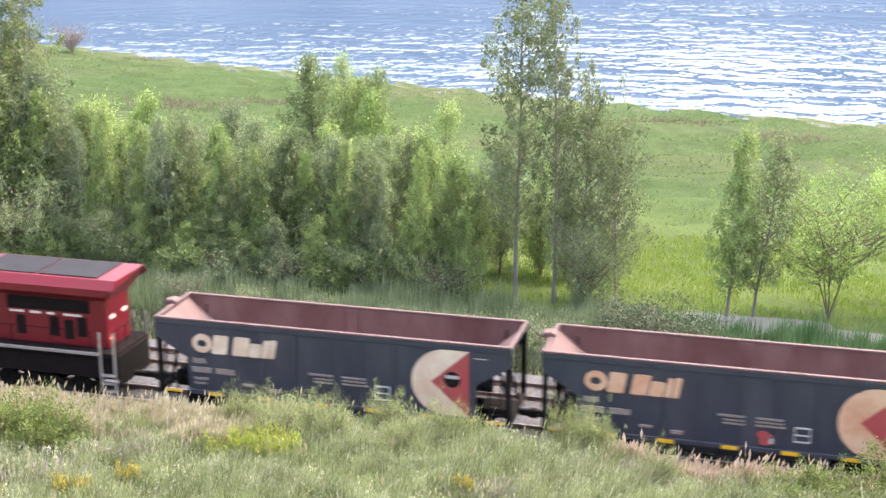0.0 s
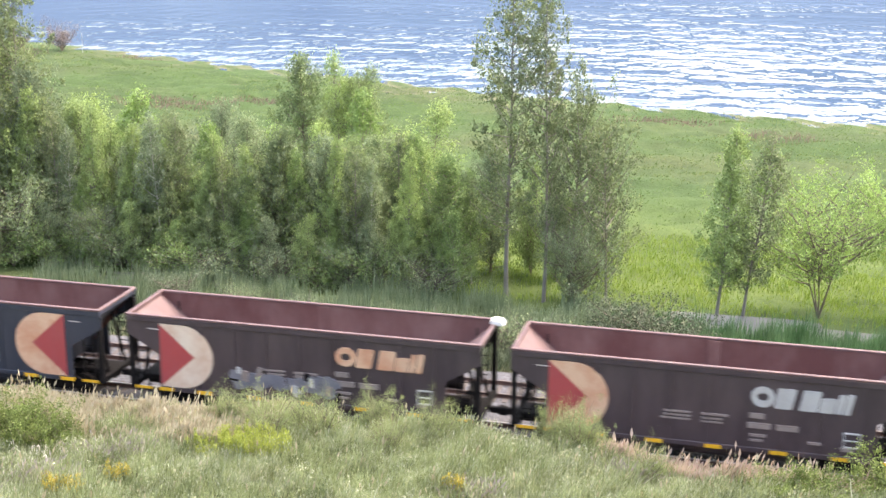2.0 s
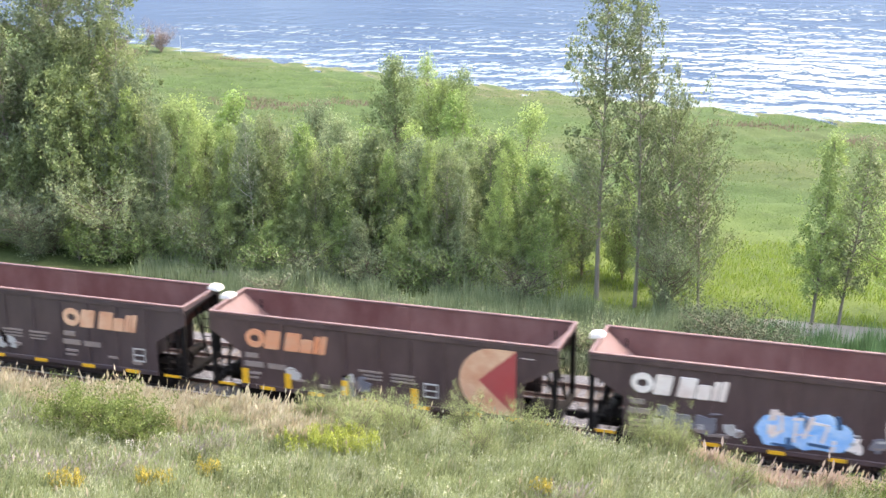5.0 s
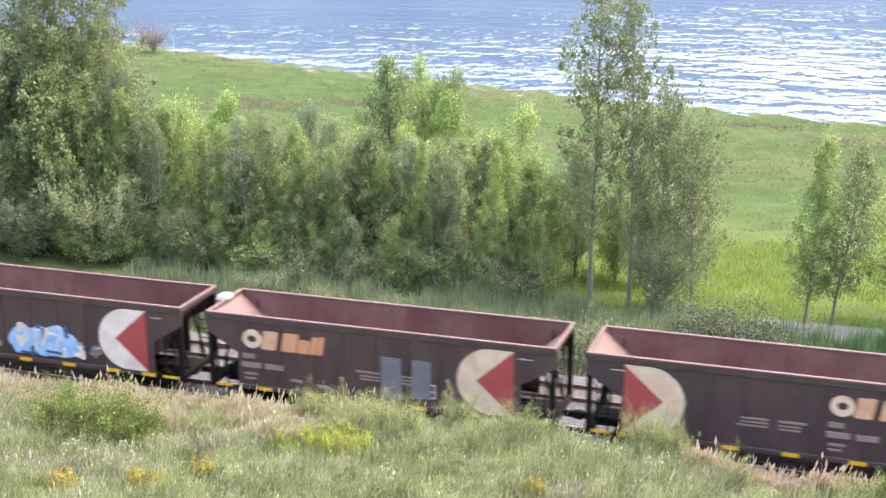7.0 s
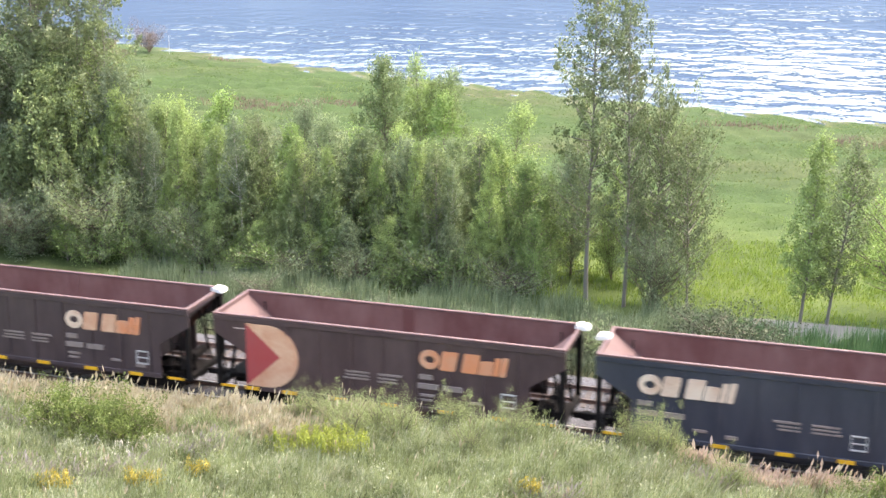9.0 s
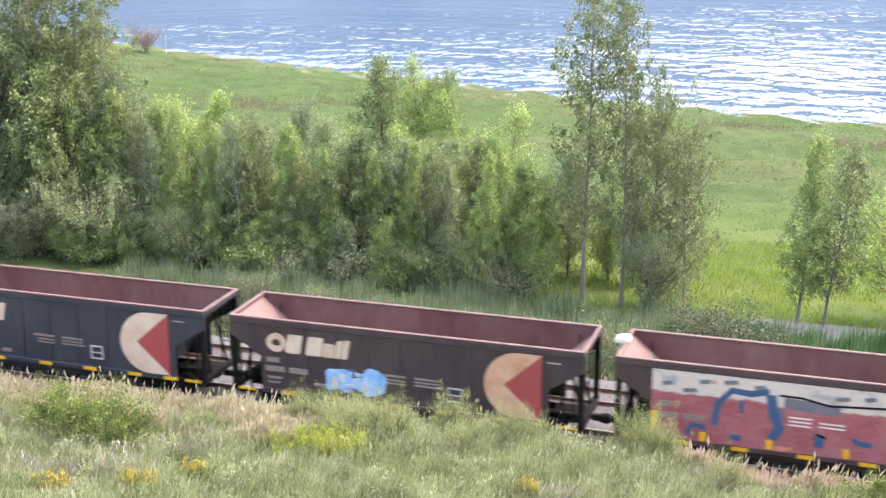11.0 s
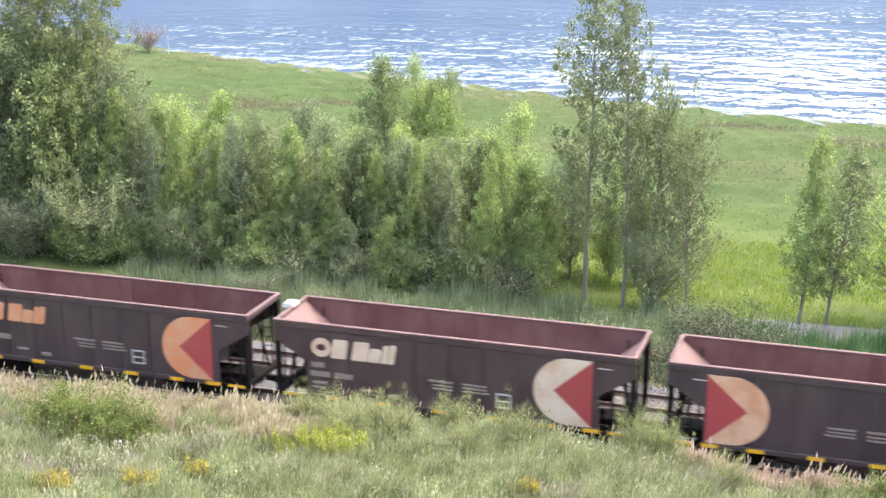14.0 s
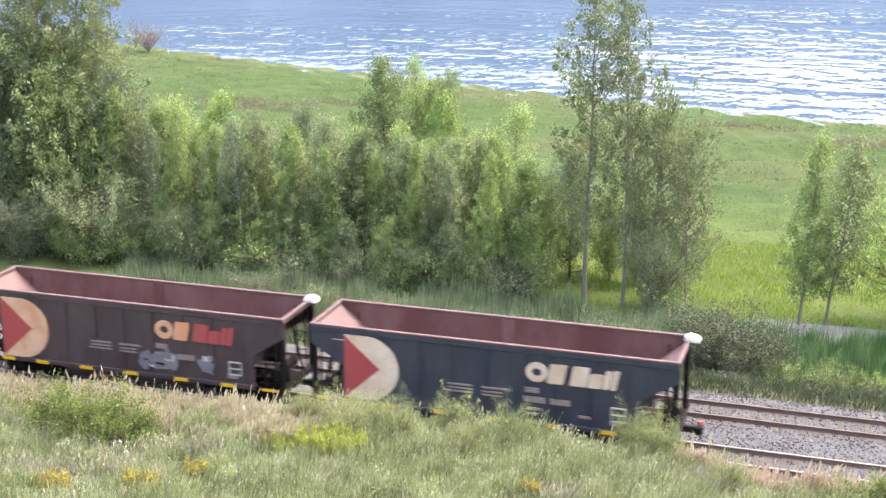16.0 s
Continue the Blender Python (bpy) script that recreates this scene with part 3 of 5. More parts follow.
def cone_like(u):
    return 0.10 + 1.08 * (1 - u) ** 0.85 * min(1, 0.5 + 2.2 * u)


def poplar_like(u):
    return 0.22 + 0.9 * math.sin(math.pi * min(1, 0.2 + 0.75 * u)) * (1.1 - 0.5 * u)


def full_like(u):
    return 0.55 + 0.6 * math.sin(math.pi * min(1, 0.12 + 0.78 * u))


# one of each kind, made to unit scale and set where it first stands
TREES = {
    "tall": tree("poplar_tree", "tall slender grey-green poplar with a bare lower trunk", 17.0, 2.1, 0.2, 95, 12500, 0.15, BARK, LEAF_POPLAR, 11, profile=poplar_like, clump=0.21),
    "tall2": tree("poplar_tree", "tall forked poplar with an open airy crown", 16.5, 1.9, 0.18, 85, 10500, 0.15, BARK, LEAF_POPLAR, 12, profile=poplar_like, clump=0.2, upward=0.9),
    "open": tree("poplar_tree", "young grey-green poplar with an open spreading crown", 9.6, 2.3, 0.1, 90, 9500, 0.14, BARK, LEAF_POPLAR, 28, profile=poplar_like, clump=0.2, upward=0.85),
    "birch": tree("birch_tree", "thin birch with a bare white stem and sparse leaves", 9.5, 1.0, 0.4, 60, 4200, 0.13, PALEBARK, LEAF_GREY, 29, profile=cone_like, clump=0.2, upward=1.0, trunk_r=0.085),
    "thin": tree("aspen_tree", "slender young aspen with pale bark", 10.0, 1.15, 0.12, 100, 9000, 0.14, BARK, LEAF_OLIVE, 13, profile=cone_like, clump=0.18),
    "thin2": tree("aspen_tree", "slim leaning aspen with sparse leaves", 10.0, 1.3, 0.15, 85, 7000, 0.135, BARK, LEAF_POPLAR, 14, profile=poplar_like, clump=0.18),
    "alder": tree("alder_tree", "dense dark green alder in the thicket", 9.0, 2.1, 0.05, 150, 14000, 0.15, DARKBARK, LEAF_ALDER, 15, profile=cone_like, upward=0.9, clump=0.22),
    "alder2": tree("alder_tree", "bushy dark alder leafed to the ground", 8.5, 2.1, 0.03, 150, 14000, 0.15, DARKBARK, LEAF_ALDER, 16, stems=3, profile=cone_like, upward=1.0, clump=0.24),
    "olive": tree("willow_tree", "feathery olive green willow in the thicket", 9.0, 1.9, 0.05, 150, 14000, 0.15, DARKBARK, LEAF_OLIVE, 17, stems=2, profile=cone_like, upward=1.3, clump=0.22, narrow=0.4),
    "grey": tree("willow_tree", "grey-green willow with upright branches", 9.0, 1.9, 0.04, 150, 14000, 0.15, DARKBARK, LEAF_GREY, 18, profile=cone_like, upward=1.2, clump=0.22, narrow=0.45),
    "fresh": tree("birch_tree", "fresh green birch with a broad pointed crown", 8.0, 2.2, 0.04, 150, 13000, 0.14, BARK, LEAF_FRESH, 19, profile=cone_like, clump=0.23),
    "lime": tree("aspen_tree", "bright lime green young aspen", 9.0, 1.6, 0.08, 120, 10000, 0.14, BARK, LEAF_LIME, 20, profile=cone_like, upward=1.1, clump=0.2),
    "round": tree("willow_shrub", "round yellow-green willow with several bare stems", 6.2, 3.2, 0.35, 130, 11000, 0.15, DARKBARK, LEAF_LIME, 21, stems=5, profile=full_like, upward=0.8, clump=0.28, narrow=0.4, category="shrub"),
    "bush": tree("willow_shrub", "broad grey-green willow shrub at the ditch", 4.6, 3.0, 0.05, 140, 13000, 0.15, DARKBARK, LEAF_GREY, 22, stems=6, profile=full_like, upward=0.6, clump=0.27, narrow=0.4, category="shrub"),
    "low": tree("shrub", "low leafy green shrub below the trees", 2.2, 1.7, 0.05, 70, 3000, 0.12, DARKBARK, LEAF_FRESH, 23, stems=5, profile=full_like, upward=0.6, clump=0.24, category="shrub"),
    "lowgrey": tree("shrub", "low grey-green shrub beside the reeds", 1.9, 1.6, 0.05, 70, 3000, 0.11, DARKBARK, LEAF_GREY, 24, stems=5, profile=full_like, upward=0.6, clump=0.24, narrow=0.4, category="shrub"),
    "lowdark": tree("shrub", "dull dark green shrub by the second track", 2.2, 1.7, 0.05, 70, 4200, 0.11, DARKBARK, WEED, 30, stems=5, profile=full_like, upward=0.6, clump=0.24, category="shrub"),
    "russet": tree("shrub", "dry russet shrub on the lake shore", 2.0, 1.7, 0.05, 70, 3000, 0.14, DARKBARK, BROWN_LEAF, 27, stems=6, profile=full_like, upward=0.9, clump=0.28, narrow=0.4, category="shrub"),
}
TREES["bankbush"] = tree("shrub", "rounded leafy green shrub in the bank grass", 1.7, 1.8, 0.05, 90, 9000, 0.12, DARKBARK, BUSH_LEAF, 25, stems=6, profile=full_like, upward=0.5, clump=0.22, narrow=0.55, category="shrub")
TREES["feather"] = tree("shrub", "feathery pale green weed shrub on the bank", 1.7, 0.95, 0.05, 80, 12000, 0.07, DARKBARK, SOFT_WEED, 26, stems=6, profile=full_like, upward=1.6, clump=0.16, narrow=0.25, category="shrub")
HEIGHTS = dict(lowdark=2.2, open=9.6, birch=9.5, russet=2.0, bankbush=1.7, feather=1.7, tall=17, tall2=16.5, thin=10, thin2=10, alder=9, alder2=8.5, olive=9, grey=9, fresh=8, lime=9, round=6.2, bush=4.6, low=2.2, lowgrey=1.9)
used = set()


def plant(kind, x, y, height, wide=1.0, turn=0.0, tilt=0.0, group=""):
    s = height / HEIGHTS[kind]
    m = pose(x, y, float(ground_z(x, y)) - 0.05, 0, tilt, turn) @ Matrix.Diagonal((s * wide, s * wide, s, 1))
    if kind in used:
        ob = copy_thing(TREES[kind], m)
    else:
        ob = TREES[kind]
        ob.matrix_basis = m
        used.add(kind)
    # a copy takes the scale from the pose alone
    ob.matrix_basis = m
    return tagged(ob, group=group)


# solitary trees by the ditch
plant("tall", -14.6, 22.9, 17.6, 1.0, 20)
plant("tall2", -12.3, 22.2, 17.0, 0.85, 75, 2.2)
plant("open", -11.0, 23.4, 11.8, 0.72, 30, 3)
plant("open", -8.8, 22.6, 9.8, 0.85, 160, 4)
plant("birch", -35.7, 22.4, 9.4, 1.0, 0, -1, group="lakeside thicket")
plant("birch", -22.6, 22.6, 7.6, 0.9, 90, 2, group="lakeside thicket")
plant("birch", -41.5, 22.3, 8.4, 0.9, 200, 1, group="lakeside thicket")
plant("thin", -2.7, 22.2, 10.6, 1.0, 0, -1)
plant("thin2", -1.3, 22.3, 10.0, 1.0, 40, 5)
plant("round", 2.7, 23.3, 6.6, 1.05, 0)
# thicket: kind, x, y, height, width, turn
THICKET = [
    ("thin2", -35.4, 23.5, 9.3, 0.9, 80), ("tall", -50.5, 24.5, 18.6, 1.2, 100), ("tall2", -53.5, 23.5, 18.0, 1.3, 160), ("alder", -48.3, 23.0, 11.5, 1.0, 0),
    ("tall2", -47.2, 26.4, 16.6, 1.1, 220), ("grey", -45.6, 25.1, 11.2, 1.0, 50), ("alder2", -43.6, 24.6, 9.6, 1.0, 30), ("olive", -41.2, 25.3, 9.9, 1.0, 0), ("lime", -39.0, 27.0, 9.6, 1.1, 10),
    ("grey", -38.0, 24.2, 8.0, 0.9, 120), ("alder", -36.6, 25.4, 8.0, 0.9, 90), ("lime", -34.0, 25.8, 8.4, 1.0, 200), ("olive", -32.8, 24.4, 7.6, 0.9, 60), ("grey", -31.2, 26.0, 8.8, 0.9, 250),
    ("alder", -28.8, 24.0, 8.5, 1.05, 180), ("alder2", -30.4, 23.2, 6.4, 0.9, 110), ("lime", -26.7, 34.5, 9.2, 1.1, 40), ("grey", -26.0, 25.0, 8.0, 0.95, 310), ("alder2", -24.4, 26.0, 8.2, 1.0, 70),
    ("olive", -21.9, 31.0, 9.3, 1.25, 140), ("lime", -21.4, 27.4, 7.9, 0.95, 300), ("fresh", -18.8, 24.6, 7.2, 1.05, 0), ("alder", -22.8, 23.6, 5.6, 0.9, 20), ("grey", -16.4, 27.0, 7.6, 1.0, 15),
    ("olive", -14.0, 27.5, 6.8, 1.0, 200), ("alder2", -12.4, 26.8, 5.6, 0.85, 260), ("alder", -36.4, 50.0, 9.3, 1.05, 45), ("olive", -33.8, 51.0, 9.6, 0.9, 10), ("alder2", -31.6, 51.0, 8.4, 0.8, 130),
    ("olive", -27.0, 29.5, 8.4, 1.1, 330), ("grey", -34.5, 29.0, 8.8, 1.0, 75), ("alder", -55.5, 26.5, 11.5, 1.2, 200), ("alder2", -52.0, 21.8, 7.5, 1.1, 10), ("grey", -58.0, 24.0, 13.0, 1.2, 20),
    ("olive", -24.2, 23.0, 6.6, 0.85, 170), ("bush", -44.9, 21.9, 4.8, 1.05, 0), ("bush", -50.0, 20.4, 3.6, 1.1, 90), ("bush", -40.0, 21.8, 3.4, 0.8, 200), ("bush", -10.4, 21.4, 4.2, 0.7, 40),
    ("tall", -52.4, 26.5, 18.4, 1.2, 40), ("tall2", -49.0, 25.5, 18.0, 1.2, 300), ("grey", -51.0, 25.0, 13.5, 1.1, 35), ("alder", -49.5, 24.0, 13.0, 1.0, 250), ("olive", -47.6, 24.5, 11.5, 1.0, 250), ("fresh", -55.0, 21.0, 6.5, 1.2, 60), ("alder", -62.0, 22.0, 11.0, 1.2, 0), ("alder2", -66.0, 25.0, 12.0, 1.2, 70), ("round", 8.0, 24.5, 7.0, 1.1, 120), ("thin", 12.0, 25.0, 10.0, 1.0, 60),
]
for k, x, y, h, w, turn in THICKET:
    plant(k, x, y, h, w, turn, random.uniform(-2, 2), group="lakeside thicket")
rs = random.Random(4)
for i in range(34):
    x = -56 + i * 1.42 + rs.uniform(-0.6, 0.6)
    if x > -18:
        continue
    plant(rs.choice(("low", "lowgrey", "low") if x < -34 else ("lowgrey", "low", "lowgrey")), x, rs.uniform(20.8, 22.4) if x < -30 else rs.uniform(21.2, 23.0), rs.uniform(1.3, 2.4), rs.uniform(0.9, 1.3), rs.uniform(0, 360), group="undergrowth")
for x, y, h in ((-13.0, 13.6, 1.5), (-10.6, 13.2, 1.7), (-8.6, 12.8, 1.6), (-6.9, 13.0, 1.3), (-5.0, 12.2, 1.2), (-2.8, 11.8, 1.1), (-0.6, 11.9, 1.2), (1.6, 12.2, 1.1), (3.4, 12.0, 1.3), (-15.5, 14.5, 1.3), (-4.7, 13.4, 2.0), (-5.8, 14.2, 2.3), (-3.8, 12.6, 1.6), (-6.6, 14.6, 2.2), (-19.0, 15.0, 1.2), (-24, 14.8, 1.4), (-28, 16, 1.3), (-32, 16.5, 1.6)):
    plant("lowgrey" if x < -7 else "low" if x > -3.5 else "lowdark", x, y, h, 1.2, x * 77, group="ditch side shrubs")
plant("russet", -92.3, 111.0, 2.2, 1.0, 0)
plant("russet", -97.5, 110.0, 1.2, 1.0, 70)
# leafy saplings along the foot of the thicket
for k, x, y, h, w in (("fresh", -47.2, 20.9, 3.6, 1.0), ("grey", -42.6, 21.3, 3.8, 1.2), ("fresh", -39.4, 21.2, 3.2, 1.1), ("olive", -37.4, 21.6, 4.4, 1.1), ("fresh", -34.2, 21.5, 3.4, 1.1), ("alder2", -32.6, 21.9, 4.2, 1.1), ("olive", -30.6, 21.6, 3.6, 1.2), ("grey", -28.6, 21.8, 3.8, 1.2),
                      ("olive", -26.4, 21.7, 4.4, 1.0), ("fresh", -24.6, 21.9, 3.2, 1.1), ("grey", -22.4, 21.9, 3.8, 1.1), ("olive", -20.4, 22.2, 4.2, 1.1), ("fresh", -17.6, 22.6, 4.6, 1.0), ("lime", -29.6, 21.9, 4.6, 1.0), ("lime", -40.8, 21.9, 4.8, 1.0)):
    plant(k, x, y, h, w, x * 37, (x * 5) % 6 - 3, group="lakeside thicket")
# slim pointed crowns along the front of the thicket
for k, x, y, h, w in (("thin", -45.0, 22.8, 10.4, 0.85), ("thin2", -42.6, 23.0, 9.2, 0.9), ("thin", -40.4, 22.9, 9.8, 0.8), ("thin", -37.6, 22.7, 8.6, 0.85), ("lime", -35.8, 23.2, 7.6, 0.6), ("thin", -33.2, 22.9, 8.4, 0.85),
                      ("thin2", -31.8, 22.6, 7.4, 0.9), ("thin", -29.6, 22.6, 7.8, 0.9), ("lime", -27.2, 23.2, 7.4, 0.6), ("thin", -25.4, 22.8, 8.6, 0.85), ("thin2", -23.4, 22.5, 7.8, 0.95), ("thin", -20.6, 23.0, 8.4, 0.8), ("thin", -17.0, 24.5, 6.6, 0.9)):
    plant(k, x, y, h, w, x * 53, (x * 7) % 4 - 2, group="lakeside thicket")
# saplings that fill the thicket, pointed and close-set
fill = random.Random(9)
for i in range(29):
    x = -57 + i * 1.42 + fill.uniform(-0.5, 0.5)
    y = fill.uniform(22.8, 29.5)
    top = float(np.interp(x, [-58, -50, -46, -41, -35, -31, -26, -22, -18.7, -15, -10], [13, 13, 10.5, 9.4, 8.6, 8.2, 8.4, 8.4, 6.8, 5.6, 5.0]))
    kind = fill.choice(("olive", "grey", "lime", "alder2", "thin2", "olive", "alder"))
    plant(kind, x, y, top * fill.uniform(0.62, 0.98), fill.uniform(0.85, 1.1), fill.uniform(0, 360), fill.uniform(-2, 2), group="lakeside thicket")


def blades(n, x, y, height, width, rng, lean=0.25, sway=0.15, head=0.0):
    """n grass blades that stand on the ground at x, y: two segments and a tip each, and a seed head where asked."""
    z = ground_z(x, y) - 0.03
    az, la = rng.uniform(0, 2 * math.pi, n), rng.uniform(0, 2 * math.pi, n)
    side = np.stack([np.cos(az), np.sin(az), az * 0], 1) * (width * rng.uniform(0.6, 1.4, n))[:, None] / 2
    go = np.stack([np.cos(la), np.sin(la), la * 0], 1) * (height * lean * rng.uniform(0.2, 1.5, n))[:, None]
    go[:, 0] += sway * height
    b = np.stack([x, y, z], 1)
    up = np.stack([x * 0, x * 0, height], 1)
    mid, tip = b + go * 0.35 + up * 0.55, b + go + up * 0.97
    v = [b - side, b + side, mid + side * 0.8, mid - side * 0.8, tip]
    f = [(0, 1, 2), (0, 2, 3), (3, 2, 4)]
    if head:
        hs = head * rng.uniform(0.7, 1.3, (n, 1))
        d = (tip - mid) / (np.linalg.norm(tip - mid, axis=1, keepdims=True) + 1e-9)
        sd = side / (np.linalg.norm(side, axis=1, keepdims=True) + 1e-9)
        v += [tip - d * hs, tip - d * hs * 0.4 + sd * hs * 0.16, tip + d * hs * 0.2, tip - d * hs * 0.4 - sd * hs * 0.16]
        f += [(5, 6, 7), (5, 7, 8)]
    k = len(v)
    v = np.stack(v, 1).reshape(-1, 3)
    f = (np.arange(n)[:, None, None] * k + np.array(f)[None]).reshape(-1, 3)
    return v, f


def grass(name, label, material, n, area, hmin, hmax, width, seed, keep=None, head=0.0, lean=0.25, sway=0.12, category="grass"):
    rng = np.random.default_rng(seed)
    x, y = rng.uniform(area[0], area[1], n * 8), rng.uniform(area[2], area[3], n * 8)
    if keep is not None:
        ok = keep(x, y, rng) & ((y > 0) | ((x > -0.80 * (y + 51)) & (x < 0.11 * (y + 54))))
        x, y = x[ok], y[ok]
    x, y = x[:n], y[:n]
    v, f = blades(len(x), x, y, rng.uniform(hmin, hmax, len(x)) * (0.85 + 0.15 * np.sin(x * 1.1 + 2 * np.sin(y * 0.9)) + 0.15 * np.sin(3.3 * x - 2.1 * y)) * np.where(rng.random(len(x)) < 0.04, 1.45, 1.0), width, rng, lean, sway, head)
    return tagged(new(name, raw_mesh(name, v, f, material)), label, category, kind="stuff")


def lumps(x, y, k=0.55, p=0.0):
    return np.sin(k * x + 1.7 * np.sin(k * 1.3 * y + p)) * np.cos(k * 1.6 * y - p + 0.8 * np.sin(k * 0.9 * x))


def dry_zone(x, y, rng):
    """Straw grows in a belt along the line and thickly at one end of the bank."""
    belt = (y > -4.6) & (rng.uniform(0, 1, len(x)) < np.where(x < -19, 1.0, np.where(x > -6, 0.8, 0.2)))
    field = (x < -17) & (y > -9.5 - 0.1 * (x + 17)) & (lumps(x, y, 0.7) > -0.5)
    odd = rng.uniform(0, 1, len(x)) < 0.006
    return belt | field | odd


def green_zone(x, y, rng):
    keep_p = np.where((x < -19) & (y > -7.5), 0.25, np.where((y > -4.2) | ((x > -5.9) & (y > -5.4)), 0.35, 1.0))
    return rng.uniform(0, 1, len(x)) < keep_p * np.where(lumps(x, y, 0.8, 1.0) > -0.65, 1.0, 0.5)


BANK = (-40, 7, -19, -2.75)
grass("bank_grass", "tall green grass and weeds on the bank above the line", GRASS_GREEN, 85000, BANK, 0.45, 1.05, 0.035, 31, green_zone, 0.12)
grass("silver_weeds", "silvery green weeds on the bank", GRASS_SILVER, 42000, BANK, 0.4, 0.95, 0.05, 32, lambda x, y, r: (lumps(x, y, 0.6, 2.0) > -0.1) & (y < -3.6), 0.0, 0.4)
grass("dry_grass", "straw-coloured dry grass with seed heads beside the rails", GRASS_DRY, 34000, BANK, 0.6, 1.15, 0.022, 33, dry_zone, 0.26, 0.18)
grass("dry_grass", "pinkish dry grass leaning over the rails", GRASS_PINK, 9000, (-5.9, 4, -5.4, -2.1), 0.7, 1.15, 0.022, 34, None, 0.3, 0.2)


def weed_leaves(name, label, material, n, area, seed, size, zmax, p):
    """Broad small leaves on the weed stems of the bank."""
    rng = np.random.default_rng(seed)
    x, y = rng.uniform(area[0], area[1], n * 2), rng.uniform(area[2], area[3], n * 2)
    ok = lumps(x, y, 0.9, p) > 0.05
    x, y = x[ok][:n], y[ok][:n]
    c = np.stack([x, y, ground_z(x, y) + rng.uniform(0.1, zmax, len(x)) * (0.6 + 0.4 * lumps(x, y, 1.7, p))], 1)
    v, f = leaves(c, size, rng, 0.4, -0.4)
    tagged(new(name, raw_mesh(name, v, f, material)), label, "weeds", kind="stuff")


weed_leaves("weed_leaves", "narrow pale green weed leaves on the bank", GRASS_SILVER, 70000, (-40, 7, -17, -3.4), 41, 0.095, 1.0, 0.5)
weed_leaves("weed_leaves", "mid-green weed leaves on the bank", GRASS_GREEN, 50000, (-40, 7, -17, -3.2), 42, 0.09, 0.9, 2.5)

grass("seed_stalks", "pale green stalks with ripe seed heads on the bank", SEED_HEAD, 6000, BANK, 0.6, 1.15, 0.014, 36, lambda x, y, r: (lumps(x, y, 0.7, 3.0) > -0.5) & (y < -3.4), 0.11, 0.3)


def ash_zone(x, y, rng):
    return np.any([((x - a) / c) ** 2 + ((y - b) / d) ** 2 < rng.uniform(0.1, 1.3, len(x)) for a, b, c, d in ((-25.6, -14.0, 2.2, 1.3), (-22.0, -10.4, 1.6, 0.9), (-22.8, -13.0, 1.6, 0.8), (-29.5, -9.5, 1.6, 1.0), (-8.6, -11.0, 1.0, 0.8), (-4.0, -6.6, 1.2, 0.8))], axis=0)


grass("dead_stalks", "ashen dead stalks among the bank weeds", ASH_STALK, 9000, BANK, 0.5, 1.0, 0.03, 35, ash_zone, 0.2, 0.4)


# reeds in the ditch and undergrowth beyond the line
grass("cattail_reeds", "dense green cattails standing in the ditch", REED, 10000, (-8, 9, 13.4, 18.2), 1.3, 2.1, 0.045, 51, lambda x, y, r: lumps(x, y, 0.5) > -0.75, 0.0, 0.12, 0.03, "reeds")
grass("reeds", "grey-green reeds in the ditch beside the second track", REED_GREY, 15000, (-42, -6, 14.2, 21.0), 0.9, 1.7, 0.04, 52, lambda x, y, r: lumps(x, y, 0.5, 1) > -0.6, 0.0, 0.2, 0.05, "reeds")
grass("trackside_weeds", "low dull green and brown weeds along the ballast shoulder", WEED, 30000, (-45, 9, 7.7, 14.8), 0.25, 0.8, 0.05, 53, None, 0.0, 0.5)
weed_leaves("trackside_leaves", "low green leaves along the ballast shoulder", WEED, 30000, (-45, 9, 8.3, 14.8), 54, 0.14, 0.7, 1.5)


def view_wedge(x, y, rng):
    return (x > -0.82 * (y + 52)) & (x < 0.16 * (y + 40)) & (y < shore_y(x) - np.where(x < -40, 3.2, 0.8))


grass("meadow_grass", "lush bright green grass of the marsh meadow", MEADOW_BLADE, 75000, (-125, 24, 22, 118), 0.08, 0.24, 0.045, 61, lambda x, y, r: view_wedge(x, y, r) & (lumps(x, y, 0.16) + r.normal(0, 0.3, len(x)) > -0.3), 0.0, 0.6, 0.2)
grass("meadow_sedge", "dull brown-green sedge patches on the meadow", MEADOW_DULL, 30000, (-125, 24, 30, 119), 0.10, 0.28, 0.045, 62, lambda x, y, r: view_wedge(x, y, r) & ((lumps(x, y, 0.13, 2) + r.normal(0, 0.2, len(x)) > 0.35) | ((y > shore_y(x) - 4) & (x > -50) & (r.random(len(x)) < 0.15))), 0.0, 0.6, 0.2)


grass("tall_meadow_grass", "tall lime green grass around the young trees", LIME_BLADE, 22000, (-22, 12, 22.3, 38), 0.2, 0.5, 0.04, 64, lambda x, y, r: lumps(x, y, 0.4, 0.5) + r.normal(0, 0.3, len(x)) > -0.6, 0.0, 0.4, 0.1)
PATCHES = [(-11, 80.5, 5.5, 2.4), (-0.5, 75, 4.5, 2.0), (-60, 76, 7, 3.5), (-52, 80, 5, 2), (-97, 108, 5, 2), (-75, 108, 8, 1.2)]
grass("dry_sedge", "reddish brown dry sedge patches near the shore", BROWN_LEAF, 16000, (-125, 24, 70, 119), 0.25, 0.6, 0.06, 63, lambda x, y, r: view_wedge(x, y, r) & np.any([((x - a) / c) ** 2 + ((y - b) / d) ** 2 < r.uniform(0.2, 1.2, len(x)) for a, b, c, d in PATCHES], axis=0), 0.0, 0.5, 0.15)


